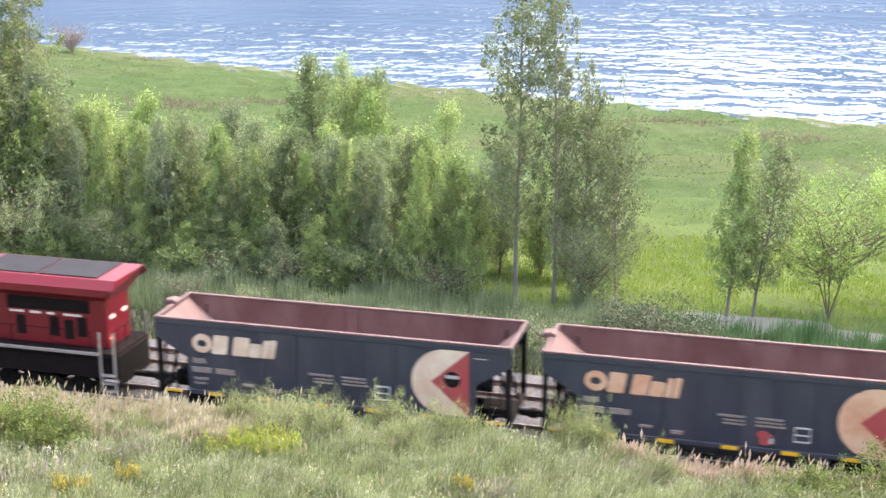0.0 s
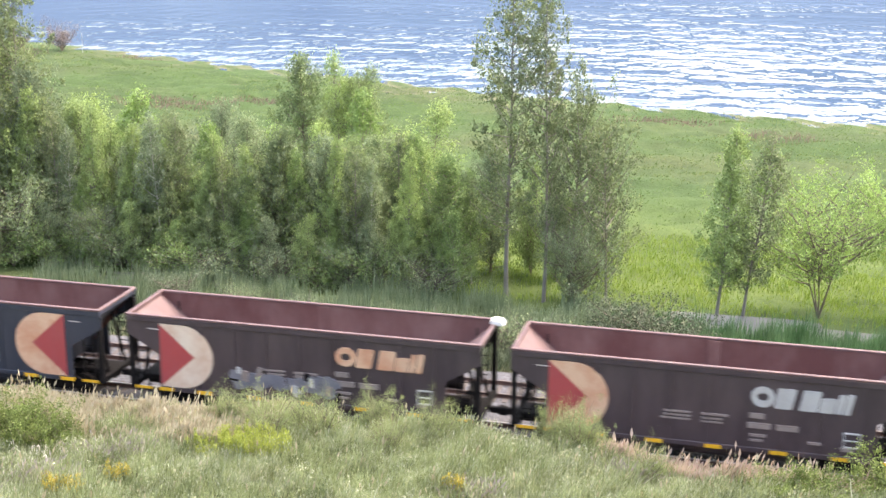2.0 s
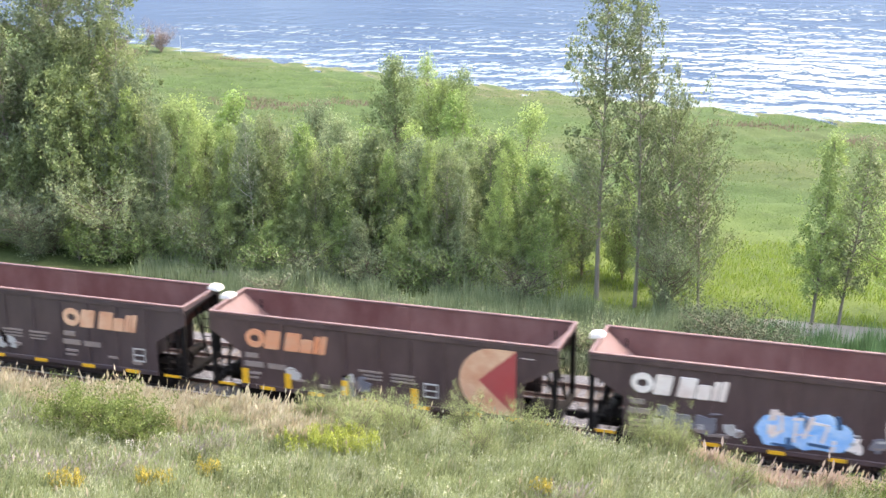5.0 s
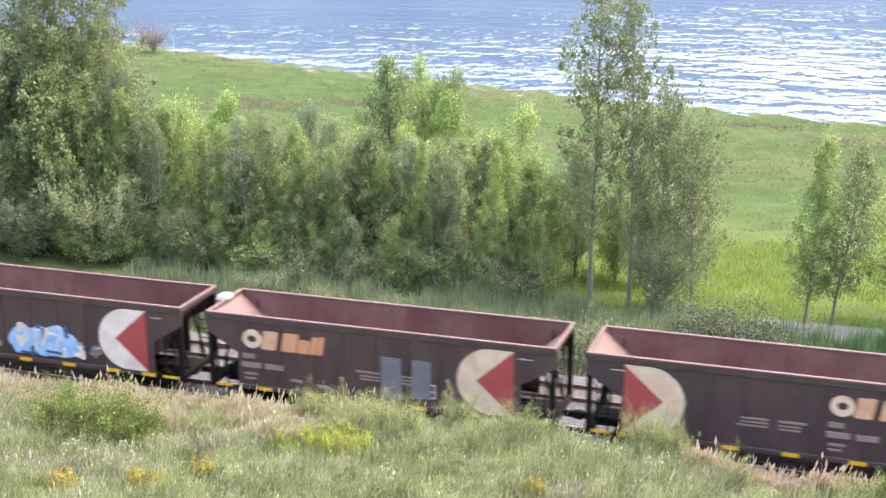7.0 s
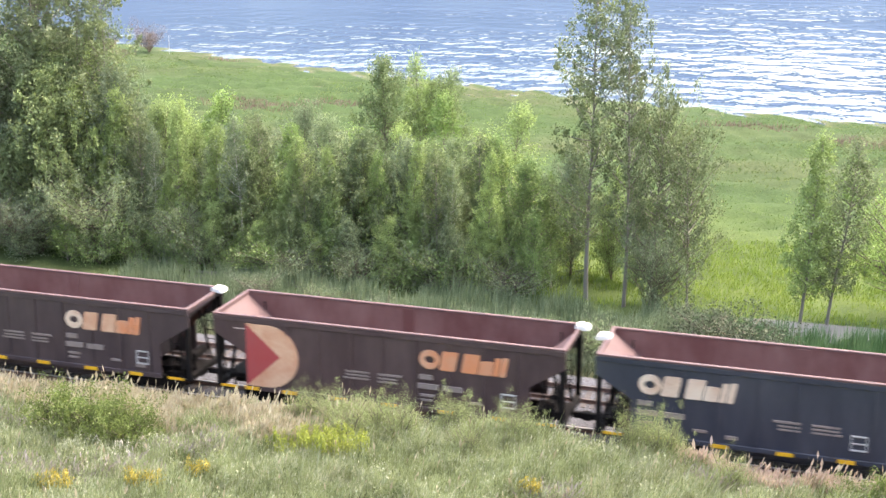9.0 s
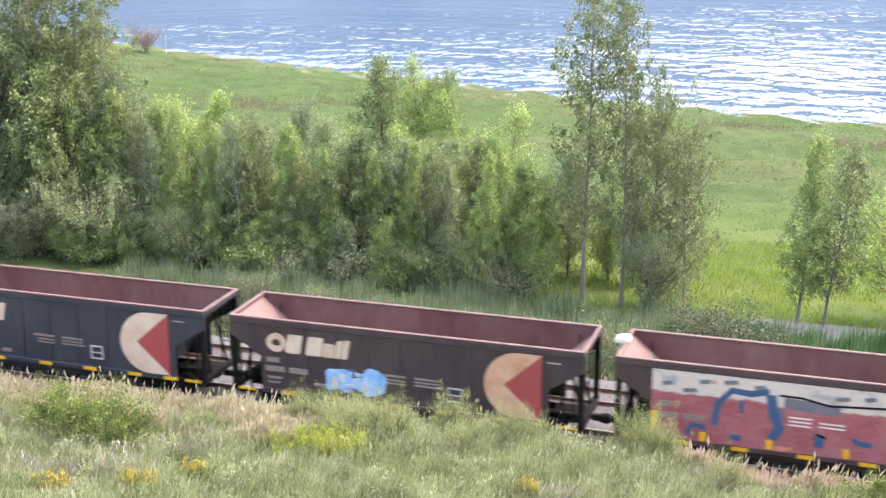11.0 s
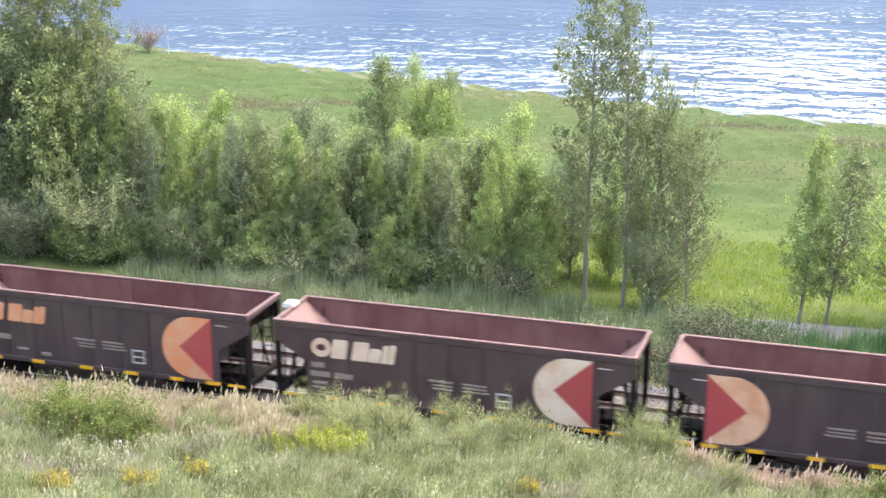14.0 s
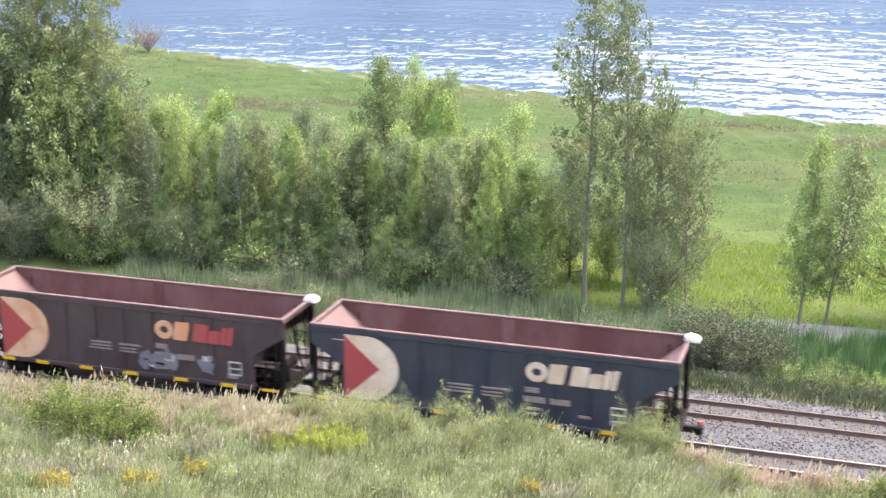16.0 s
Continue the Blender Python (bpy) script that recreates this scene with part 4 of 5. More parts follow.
def bloom_clump(kind, label, x, y, wide, high, n, material, seed):
    """A clump of stems with plumes of small flowers."""
    rng = np.random.default_rng(seed)
    base = tagged(new(kind), label, "wildflower", group="bank wildflowers")
    z0 = float(ground_z(x, y))
    base.matrix_basis = pose(x, y, z0)
    stem, flower = [], []
    for i in range(n):
        a, r = rng.uniform(0, 6.28), wide / 2 * math.sqrt(rng.uniform(0, 1))
        p = np.array([r * math.cos(a), 0.6 * r * math.sin(a), -0.1])
        h = high * rng.uniform(0.75, 1.1)
        q = p + np.array([rng.normal(0, 0.06), rng.normal(0, 0.06), h])
        stem.append(tube(np.linspace(p, q, 3), [0.012, 0.01, 0.006], 4))
        k = 56
        t = rng.uniform(0.6, 1.05, (k, 1))
        flower.append(p + (q - p) * t + rng.normal(0, 0.035, (k, 3)) * (1.6 - t) * 1.6)
    v, f = join(stem)
    tagged(part("stalk", raw_mesh("stalk", v, f, GRASS_GREEN), None, base), kind="stuff")
    v, f = leaves(np.concatenate(flower), 0.055, rng, 0.7)
    tagged(part("bloom", raw_mesh("bloom", v, f, material), None, base), kind="stuff")


# ---- the train ----
CAR_L, CAR_W, RIM = 15.0, 3.26, 4.165
PITCH = 16.18
SILL = 1.0
HALF = CAR_L / 2
cache = {}


def shared(key, build, material):
    """A mesh that is built once and then shared by all cars of one paint."""
    if (key, material.name) not in cache:
        bm = bmesh.new()
        build(bm)
        me = bpy.data.meshes.new(key)
        bm.to_mesh(me)
        bm.free()
        me.materials.append(material)
        cache[key, material.name] = me
    return cache[key, material.name]


OUTLINE = [(-HALF, RIM - 0.05), (-HALF, RIM - 0.85), (-HALF + 1.4, RIM - 1.7), (-HALF + 1.4, SILL),
           (HALF - 1.4, SILL), (HALF - 1.4, RIM - 1.7), (HALF, RIM - 0.85), (HALF, RIM - 0.05)]


LINING = [(-HALF + 0.1, RIM - 0.06), (-HALF + 0.1, RIM - 0.23), (-HALF + 2.55, 1.08), (HALF - 2.55, 1.08), (HALF - 0.1, RIM - 0.23), (HALF - 0.1, RIM - 0.06)]


def side_skin(bm, y, t):
    plate(bm, OUTLINE, y, t)


def slope_sheet(bm, s):
    """The sloping end of the tub: upright at the rim, then inwards to the floor."""
    y = CAR_W / 2 - 0.07
    prof = [(HALF - 0.03, RIM - 0.03), (HALF - 0.03, RIM - 0.26), (HALF - 0.7, RIM - 0.80), (HALF - 1.5, RIM - 1.48), (HALF - 2.5, 1.05)]
    inner = [(a - 0.06, b + 0.02) for a, b in prof]
    ring = prof + inner[::-1]
    l = [bm.verts.new((s * a, -y, b)) for a, b in ring]
    r = [bm.verts.new((s * a, y, b)) for a, b in ring]
    n = len(ring)
    for i in range(n):
        j = (i + 1) % n
        bm.faces.new((l[i], l[j], r[j], r[i]))
    for k in range(4):
        bm.faces.new((l[k], l[k + 1], l[n - 2 - k], l[n - 1 - k]))
        bm.faces.new((r[k], r[k + 1], r[n - 2 - k], r[n - 1 - k]))
    bmesh.ops.recalc_face_normals(bm, faces=bm.faces)


def end_lining(bm, s):
    """The scoured inner face of the sloping end."""
    y = CAR_W / 2 - 0.08
    prof = [(HALF - 0.10, RIM - 0.06), (HALF - 0.10, RIM - 0.225), (HALF - 0.78, RIM - 0.765), (HALF - 1.58, RIM - 1.445), (HALF - 2.62, 1.075)]
    for (a, b), (c, d) in zip(prof, prof[1:]):
        for k in (0.0, 0.012):
            bm.faces.new([bm.verts.new(p) for p in ((s * (a - k), -y, b + k), (s * (c - k), -y, d + k), (s * (c - k), y, d + k), (s * (a - k), y, b + k))])
    bmesh.ops.remove_doubles(bm, verts=bm.verts, dist=0.001)


def wheelset(bm):
    """An axle along y with two flanged wheels; plate holes let the turning show."""
    rod(bm, (0, -0.95, 0), (0, 0.95, 0), 0.08, 10)
    for s in (-1, 1):
        rod(bm, (0, s * 0.72, 0), (0, s * 0.86, 0), 0.46, 24)
        rod(bm, (0, s * 0.69, 0), (0, s * 0.72, 0), 0.485, 24)
        rod(bm, (0, s * 0.86, 0), (0, s * 0.93, 0), 0.13, 10)
        for k in range(5):
            a = k * 2 * math.pi / 5
            rod(bm, (0.28 * math.cos(a), s * 0.861, 0.28 * math.sin(a)), (0.28 * math.cos(a), s * 0.875, 0.28 * math.sin(a)), 0.05, 6)


def bogie_frame(bm):
    for s in (-1, 1):
        y = s * 1.0
        plate(bm, [(-1.15, 0.42), (-1.15, 0.62), (-0.6, 0.86), (0.6, 0.86), (1.15, 0.62), (1.15, 0.42), (0.75, 0.40), (0.45, 0.26), (-0.45, 0.26), (-0.75, 0.40)], y - 0.07, 0.14)
        for x in (-0.2, 0.0, 0.2):
            rod(bm, (x, y + s * 0.1, 0.34), (x, y + s * 0.1, 0.66), 0.075, 8)
    box(bm, -0.22, 0.22, -1.05, 1.05, 0.5, 0.8, 0.03)


def bogie(parent, x, wheels, axles=(-0.89, 0.89)):
    b = part("bogie", shared("bogie", bogie_frame, UNDER), None, parent)
    b.location = (x, 0, 0)
    for a in axles:
        w = part("wheelset", shared("wheelset", wheelset, UNDER), None, b)
        w.location = (a, 0, 0.46)
        wheels.append(w)
    return b


def coupler(bm):
    box(bm, 0.0, 0.62, -0.10, 0.10, 0.74, 0.98, 0.02)
    box(bm, 0.50, 0.80, -0.20, 0.16, 0.70, 1.02, 0.05)


def ladder(bm, s, side):
    x0, x1, y = s * (HALF - 0.42), s * (HALF - 0.88), side * (CAR_W / 2 - 0.06)
    for x in (x0, x1):
        box(bm, x - 0.03, x + 0.03, y - 0.03, y + 0.03, 0.75, RIM - 0.45)
    for k in range(6):
        rod(bm, (x0, y, 0.85 + 0.42 * k), (x1, y, 0.85 + 0.42 * k), 0.018, 5)


def corner_post(bm, s, side):
    x, y = s * (HALF - 0.13), side * (CAR_W / 2 - 0.12)
    box(bm, x - 0.11, x + 0.11, y - 0.08, y + 0.08, 0.95, RIM - 0.40, 0.015)


def rail_chord(bm, side):
    y = side * (CAR_W / 2 - 0.02)
    box(bm, -HALF, HALF, y - 0.075, y + 0.075, RIM - 0.1, RIM, 0.02)


def chord_skirt(bm, side):
    y = side * (CAR_W / 2 + 0.012)
    box(bm, -HALF, HALF, y - 0.035, y + 0.035, RIM - 0.30, RIM - 0.105, 0.01)


def end_chord(bm, s):
    x = s * (HALF - 0.07)
    box(bm, x - 0.07, x + 0.07, -CAR_W / 2 + 0.058, CAR_W / 2 - 0.058, RIM - 0.11, RIM - 0.004, 0.02)


def disc_outline(x0, flat, z0, z1, face):
    """A half-round mark: straight at x = flat, round towards x0."""
    r, zc = (z1 - z0) / 2, (z0 + z1) / 2
    cx = x0 + face * r
    pts = [(flat, z0), (flat, z1)]
    for k in range(25):
        a = math.pi / 2 + math.pi * k / 24
        pts.append((cx + face * r * math.cos(a), zc + r * math.sin(a)))
    return pts


def blob(rng, cx, cz, w, h, n=18):
    ph = [rng.uniform(0, 6.3) for _ in range(3)]
    out = []
    for i in range(n):
        a = 2 * math.pi * i / n
        r = 1 + 0.16 * math.sin(2 * a + ph[0]) + 0.12 * math.sin(3 * a + ph[1]) + 0.08 * math.sin(5 * a + ph[2])
        out.append((cx + w / 2 * r * math.copysign(abs(math.cos(a)) ** 0.7, math.cos(a)), cz + h / 2 * r * math.copysign(abs(math.sin(a)) ** 0.7, math.sin(a))))
    return out


# widths of the six plain shapes that stand where the owner's name is painted
SHAPES = ((0.0, 0.86, 0.80), (0.90, 0.66, 0.80), (1.80, 0.66, 0.80), (2.50, 0.54, 0.58), (3.08, 0.24, 0.76), (3.36, 0.26, 0.80))


def gondola(paint, flipped, words, mark, hood, label, extras=()):
    car = tagged(new("gondola_car"), label, "rail wagon", group="coal train wagons")
    wheels = []
    out = 1 if flipped else -1             # the side that faces the bank
    run = -1 if flipped else 1             # reading direction along x on that side
    face_y = out * CAR_W / 2
    skins = {}
    for side in (-1, 1):
        y = side * CAR_W / 2 - (0.0 if side < 0 else 0.05)
        skins[side] = part("side_wall", shared("side_wall%d" % side, lambda bm: side_skin(bm, y, 0.05), paint), None, car)
        part("lining", shared("lining%d" % side, lambda bm: plate(bm, LINING, side * (CAR_W / 2 - 0.062) - 0.006, 0.012), INSIDE), None, skins[side], "dusty red-brown inner face")
        part("top_chord", shared("top_chord%d" % side, lambda bm: rail_chord(bm, side), CHORD), None, car)
        part("skirt", shared("skirt%d" % side, lambda bm: chord_skirt(bm, side), paint), None, car)
        part("side_sill", shared("side_sill%d" % side, lambda bm: box(bm, -HALF + 1.4, HALF - 1.4, side * CAR_W / 2 - 0.05, side * CAR_W / 2 + 0.05, SILL - 0.1, SILL + 0.1, 0.02), paint), None, car)
        for k in range(9):
            x = -HALF + 1.9 + k * 1.4
            p = part("side_post", shared("side_post%d" % side, lambda bm: box(bm, -0.06, 0.06, side * CAR_W / 2 - 0.004, side * CAR_W / 2 + 0.05, SILL + 0.1, RIM - 0.31) if side > 0 else box(bm, -0.06, 0.06, -CAR_W / 2 - 0.05, -CAR_W / 2 + 0.004, SILL + 0.1, RIM - 0.31), paint), None, skins[side])
            p.location.x = x
        # stiffener half way along inside
        part("inner_stay", shared("inner_stay%d" % side, lambda bm: box(bm, -0.25, 0.25, side * (CAR_W / 2 - 0.10) - 0.02, side * (CAR_W / 2 - 0.10) + 0.02, 1.1, RIM - 0.12, 0.01), INSIDE), None, skins[side])
    for s in (-1, 1):
        part("end_sheet", shared("end_sheet%d" % s, lambda bm: slope_sheet(bm, s), paint), None, car)
        part("end_lining", shared("end_lining%d" % s, lambda bm: end_lining(bm, s), ENDSHEET), None, car, "pinkish scoured inside of the end sheet")
        part("end_chord", shared("end_chord%d" % s, lambda bm: end_chord(bm, s), CHORD), None, car)
        part("end_platform", shared("end_platform%d" % s, lambda bm: box(bm, min(s * HALF, s * (HALF - 1.5)), max(s * HALF, s * (HALF - 1.5)), -0.55, 0.55, 0.92, 1.1, 0.03), UNDER), None, car)
        part("end_sill", shared("end_sill%d" % s, lambda bm: box(bm, min(s * HALF, s * (HALF - 0.28)), max(s * HALF, s * (HALF - 0.28)), -CAR_W / 2 + 0.05, CAR_W / 2 - 0.05, 0.86, 1.1, 0.02), UNDER), None, car)
        c = part("coupler", shared("coupler", coupler, UNDER), None, car)
        c.matrix_basis = pose(s * HALF, 0, 0, 0, 0, 0 if s > 0 else 180)
        for side in (-1, 1):
            part("ladder", shared("ladder%d%d" % (s, side), lambda bm: ladder(bm, s, side), UNDER), None, car)
            part("corner_post", shared("corner_post%d%d" % (s, side), lambda bm: corner_post(bm, s, side), UNDER), None, car)
        for y in (-0.75, 0.75):
            part("end_brace", shared("end_brace%d%d" % (s, y > 0), lambda bm: rod(bm, (s * (HALF - 0.2), y, 1.0), (s * (HALF - 0.75), y, RIM - 0.9), 0.06, 6), UNDER), None, car)
        bogie(car, s * (HALF - 2.3), wheels)
    part("brake_reservoir", shared("brake_reservoir", lambda bm: rod(bm, (-HALF + 0.75, -0.95, 1.42), (-HALF + 0.75, 0.15, 1.42), 0.22, 14), UNDER), None, car)
    part("brake_valve", shared("brake_valve", lambda bm: box(bm, -HALF + 0.55, -HALF + 0.95, 0.45, 0.95, 1.12, 1.6, 0.05), UNDER), None, car)
    part("floor", shared("floor", lambda bm: box(bm, -HALF + 2.6, HALF - 2.6, -CAR_W / 2 + 0.06, CAR_W / 2 - 0.06, 0.98, 1.06), INSIDE), None, car)
    part("tub", shared("tub", lambda bm: box(bm, -HALF + 4.1, HALF - 4.1, -CAR_W / 2 + 0.3, CAR_W / 2 - 0.3, 0.42, 0.97, 0.2), paint), None, car)
    part("centre_sill", shared("centre_sill", lambda bm: box(bm, -HALF + 0.2, HALF - 0.2, -0.25, 0.25, 0.62, 0.915), UNDER), None, car)

    def decal(name, pts, mat, lift, lbl="", parent=None):
        bm = bmesh.new()
        plate(bm, pts, face_y if out > 0 else face_y - 0.004 - lift, 0.004 + lift)
        return part(name, bm, mat, parent or skins[out], lbl)

    post = 0.052
    flat = 1.5 if flipped else 1.7        # the straight edge of the mark, from the end
    if mark:
        decal("roundel", disc_outline(HALF - flat - 2.3, HALF - flat, SILL + 0.11, RIM - 0.34, 1), mark, post, "faded half-round mark")
        decal("triangle", [(HALF - flat + 0.01, SILL + 0.13), (HALF - flat - 1.5, (SILL + RIM) / 2 - 0.1), (HALF - flat + 0.01, RIM - 0.35)], REDMARK, post + 0.003, "faded red triangle")
    if words:
        start = -HALF + 1.6 if run > 0 else -HALF + 2.4 + 3.6
        for i, (dx, w, h) in enumerate(SHAPES):
            z0, z1 = RIM - 1.42, RIM - 1.42 + h
            x0, x1 = start + run * dx, start + run * (dx + w)
            lean = run * 0.16 * h
            mat = words[i] if isinstance(words, (list, tuple)) else words
            if i == 0:
                bm = bmesh.new()
                n = 28
                ring = []
                for k in range(n):
                    a = 2 * math.pi * k / n
                    row = []
                    for rx, rz in ((0.43, 0.40), (0.2, 0.16)):
                        px, pz = (x0 + x1) / 2 + lean / 2 + rx * math.cos(a), (z0 + z1) / 2 + rz * math.sin(a)
                        row += [bm.verts.new((px, face_y + out * 0.058, pz)), bm.verts.new((px, face_y, pz))]
                    ring.append(row)
                for k in range(n):
                    p, q = ring[k], ring[(k + 1) % n]
                    bm.faces.new((p[0], q[0], q[2], p[2])); bm.faces.new((p[0], p[1], q[1], q[0])); bm.faces.new((p[2], q[2], q[3], p[3]))
                bmesh.ops.recalc_face_normals(bm, faces=bm.faces)
                part("paint_shape", bm, mat, skins[out], "plain faded painted ring")
            else:
                d = run * 0.05
                decal("paint_shape", [(x0 + d, z0), (x1 - d, z0), (x1, z0 + 0.05), (x1 + lean, z1 - 0.05), (x1 + lean - d, z1), (x0 + lean + d, z1), (x0 + lean, z1 - 0.05), (x0, z0 + 0.05)], mat, post, "plain faded painted block")
        # stencilled lines, as plain bars
        for dx, w, z, h, m in ((0.05, 0.55, 2.28, 0.2, DIM), (0.0, 0.85, 1.88, 0.22, DIM), (1.05, 0.8, 1.88, 0.22, DIM), (0.1, 0.6, 1.55, 0.1, DIM), (0.1, 0.5, 1.36, 0.08, DIM),
                               (5.1, 1.0, 2.22, 0.08, DIM), (5.3, 0.8, 2.06, 0.06, DIM), (5.3, 0.8, 1.92, 0.06, DIM), (6.5, 1.0, 2.22, 0.07, DIM), (6.5, 1.0, 2.08, 0.06, DIM), (6.5, 1.1, 1.94, 0.06, DIM), (2.2, 0.5, 1.45, 0.1, DIM), (3.4, 0.45, 1.3, 0.14, DIM)):
            a = -HALF + 1.6 + (dx if run > 0 else 4.4 - dx - w if dx < 4 else dx)
            decal("stencil_bar", [(a, z), (a + w, z), (a + w, z + h), (a, z + h)], m, post)
        # chalked data frame
        a = -HALF + 1.6 + (7.9 if run > 0 else 0.35)
        for q in ((a, a + 0.6, 2.0, 2.05), (a, a + 0.6, 1.45, 1.5), (a, a + 0.6, 1.72, 1.76), (a, a + 0.05, 1.5, 2.0), (a + 0.55, a + 0.6, 1.5, 2.0)):
            decal("stencil_bar", [(q[0], q[2]), (q[1], q[2]), (q[1], q[3]), (q[0], q[3])], GREYED, post)
        decal("stencil_bar", [(HALF - 1.5, RIM - 0.62), (HALF - 0.95, RIM - 0.62), (HALF - 0.95, RIM - 0.59), (HALF - 1.5, RIM - 0.59)], PALE, 0.0)
    for x in (-5.2, -3.0, -0.6, 1.6, 3.8, 5.5):
        decal("reflector", [(x, SILL - 0.09), (x + 0.62, SILL - 0.09), (x + 0.62, SILL + 0.06), (x, SILL + 0.06)], YELLOW, 0.062, "yellow reflective strip")
    for x in (-HALF + 0.35, HALF - 1.0):
        decal("reflector", [(x, 0.9), (x + 0.75, 0.9), (x + 0.75, 1.02), (x, 1.02)], YELLOW, 0.0, "yellow reflective strip")
    if hood:
        hy = -1.15 if flipped else 0.25
        bm = bmesh.new()
        x = -HALF
        prof = [(x - 0.34, RIM - 0.08), (x + 0.18, RIM - 0.05), (x + 0.22, RIM + 0.08), (x + 0.06, RIM + 0.17), (x - 0.26, RIM + 0.13), (x - 0.36, RIM)]
        plate(bm, prof, hy - 0.27, 0.54)
        bmesh.ops.bevel(bm, geom=list(bm.edges), offset=0.03, segments=2, affect="EDGES")
        part("end_hood", bm, hood, car, "white moulded hood on the end rim" if hood is WHITE else "pinkish hood on the end rim")
    for e in extras:
        e(decal, run)
    return car, wheels


def spray(cx, cz, w, h, mat, n, seed, size=0.8):
    """A sprayed piece: a ragged ground with short slanting bands of paint over it."""
    def go(decal, run):
        rng = random.Random(seed)
        for i in range(n):
            decal("spray_paint", blob(rng, cx + w * ((i + 0.5) / n - 0.5) + rng.uniform(-0.1, 0.1), cz + rng.uniform(-0.3, 0.3) * max(0, h - size), size * rng.uniform(0.6, 1.0), min(h, size * rng.uniform(0.6, 1.0))), mat, 0.053 + 0.0008 * i, "spray-painted patch")
        tones = (PALE, mat, BLUE2, mat, PALE) if mat is BLUEPAINT else (GREYED, mat, DIM, mat, LOCODARK)
        for i in range(n * 4 if w > 0.9 else 3):
            x, z = cx + rng.uniform(-0.5, 0.5) * w, cz + rng.uniform(-0.42, 0.42) * h
            u, g, b = rng.uniform(0.12, 0.3), rng.uniform(0.2, 0.5) * h, rng.uniform(-0.3, 0.3)
            if rng.random() < 0.4:
                u, g = g, u * 0.6
            decal("spray_paint", [(x - u / 2 - b * g / 2, z - g / 2), (x + u / 2 - b * g / 2, z - g / 2 + 0.05), (x + u / 2 + b * g / 2, z + g / 2), (x - u / 2 + b * g / 2, z + g / 2 - 0.04)], tones[i % 5], 0.060 + 0.0006 * i)
    return go


def patch(x0, x1, z0, z1, mat):
    def go(decal, run):
        decal("paint_patch", [(x0, z0), (x1, z0), (x1, z1), (x0, z1)], mat, 0.0525 if mat is not GREYED else 0.066, "overpainted patch")
    return go


def disc(cx, cz, r, mat):
    def go(decal, run):
        decal("badge", [(cx + r * math.cos(k * 0.3927), cz + r * math.sin(k * 0.3927)) for k in range(16)], mat, 0.06, "round grey sticker")
    return go


def stroke(pts, w, mat, k):
    """A painted band that follows points in x and z."""
    def go(decal, run):
        p = [Vector(q) for q in pts]
        left, right = [], []
        for i, q in enumerate(p):
            d = (p[min(i + 1, len(p) - 1)] - p[max(i - 1, 0)]).normalized()
            nrm = Vector((-d.y, d.x)) * w / 2
            left.append(tuple(q + nrm)); right.append(tuple(q - nrm))
        for i in range(len(p) - 1):
            decal("painted_stroke", [left[i], left[i + 1], right[i + 1], right[i]], mat, 0.058 + 0.001 * k)
    return go


MURAL_ART = [patch(-HALF + 1.42, HALF - 1.5, SILL + 0.1, RIM - 0.34, MURAL),
             stroke([(-1.2, 3.05), (-0.2, 2.98), (0.8, 2.95)], 0.42, GREYPAINT, 0),
             stroke([(-3.7, 1.84), (-3.6, 2.74), (-3.1, 3.3), (-2.4, 3.24), (-1.75, 3.42)], 0.26, BLUE2, 1), stroke([(-1.7, 3.28), (-1.55, 2.5), (-1.3, 2.02), (-1.6, 1.54)], 0.38, BLUE2, 2),
             stroke([(-1.4, 3.31), (-0.6, 3.3), (0.4, 3.11), (2.3, 3.24), (4.0, 3.09), (5.2, 3.17), (5.6, 3.0)], 0.09, LOCODARK, 3), stroke([(-2.75, 2.95), (-2.7, 2.45)], 0.16, BLUE2, 4), stroke([(-4.7, 1.35), (-4.55, 1.75), (-4.0, 1.7)], 0.22, BLUE2, 5),
             stroke([(4.3, 2.75), (3.9, 2.3), (3.6, 2.0)], 0.3, PEACH, 6), stroke([(4.7, 2.75), (4.6, 2.3), (4.2, 2.0)], 0.2, PALE, 7), stroke([(3.9, 1.6), (4.3, 1.35), (4.7, 1.25)], 0.42, PEACH, 8),
             stroke([(3.7, 1.75), (4.3, 2.05), (4.9, 2.0), (5.3, 1.8), (5.2, 1.5), (4.8, 1.5)], 0.24, BLUE2, 9), stroke([(4.8, 2.6), (5.2, 2.6), (5.6, 2.4)], 0.12, LOCODARK, 10), stroke([(2.7, 1.5), (3.3, 1.5)], 0.22, LOCODARK, 11),
             stroke([(-0.05, 1.9), (0.15, 1.75), (0.1, 1.45)], 0.34, BLUE2, 12), stroke([(0.0, 1.95), (0.35, 1.85)], 0.1, LOCODARK, 13), stroke([(1.3, 1.95), (1.5, 1.8), (2.0, 1.75)], 0.2, BLUE2, 14), stroke([(-3.1, 1.45), (-2.7, 1.45)], 0.22, BLUE2, 15), stroke([(2.75, 1.9), (2.78, 1.65)], 0.12, BLUE2, 16)]
MURAL_ART += [stroke([(x, 1.14), (x, z)], 0.24, YELLOW, 17) for x, z in ((-5.95, 2.15), (-4.1, 1.5), (-1.65, 1.5), (1.1, 1.5), (5.85, 2.0))]
MURAL_ART += [stroke([(x, z), (x + w, z)], 0.05, PALE, 18) for x, w, z in ((-1.0, 0.8, 2.5), (-1.0, 0.8, 2.35), (-1.0, 0.8, 2.2), (0.1, 0.9, 2.4), (0.1, 0.9, 2.25))]
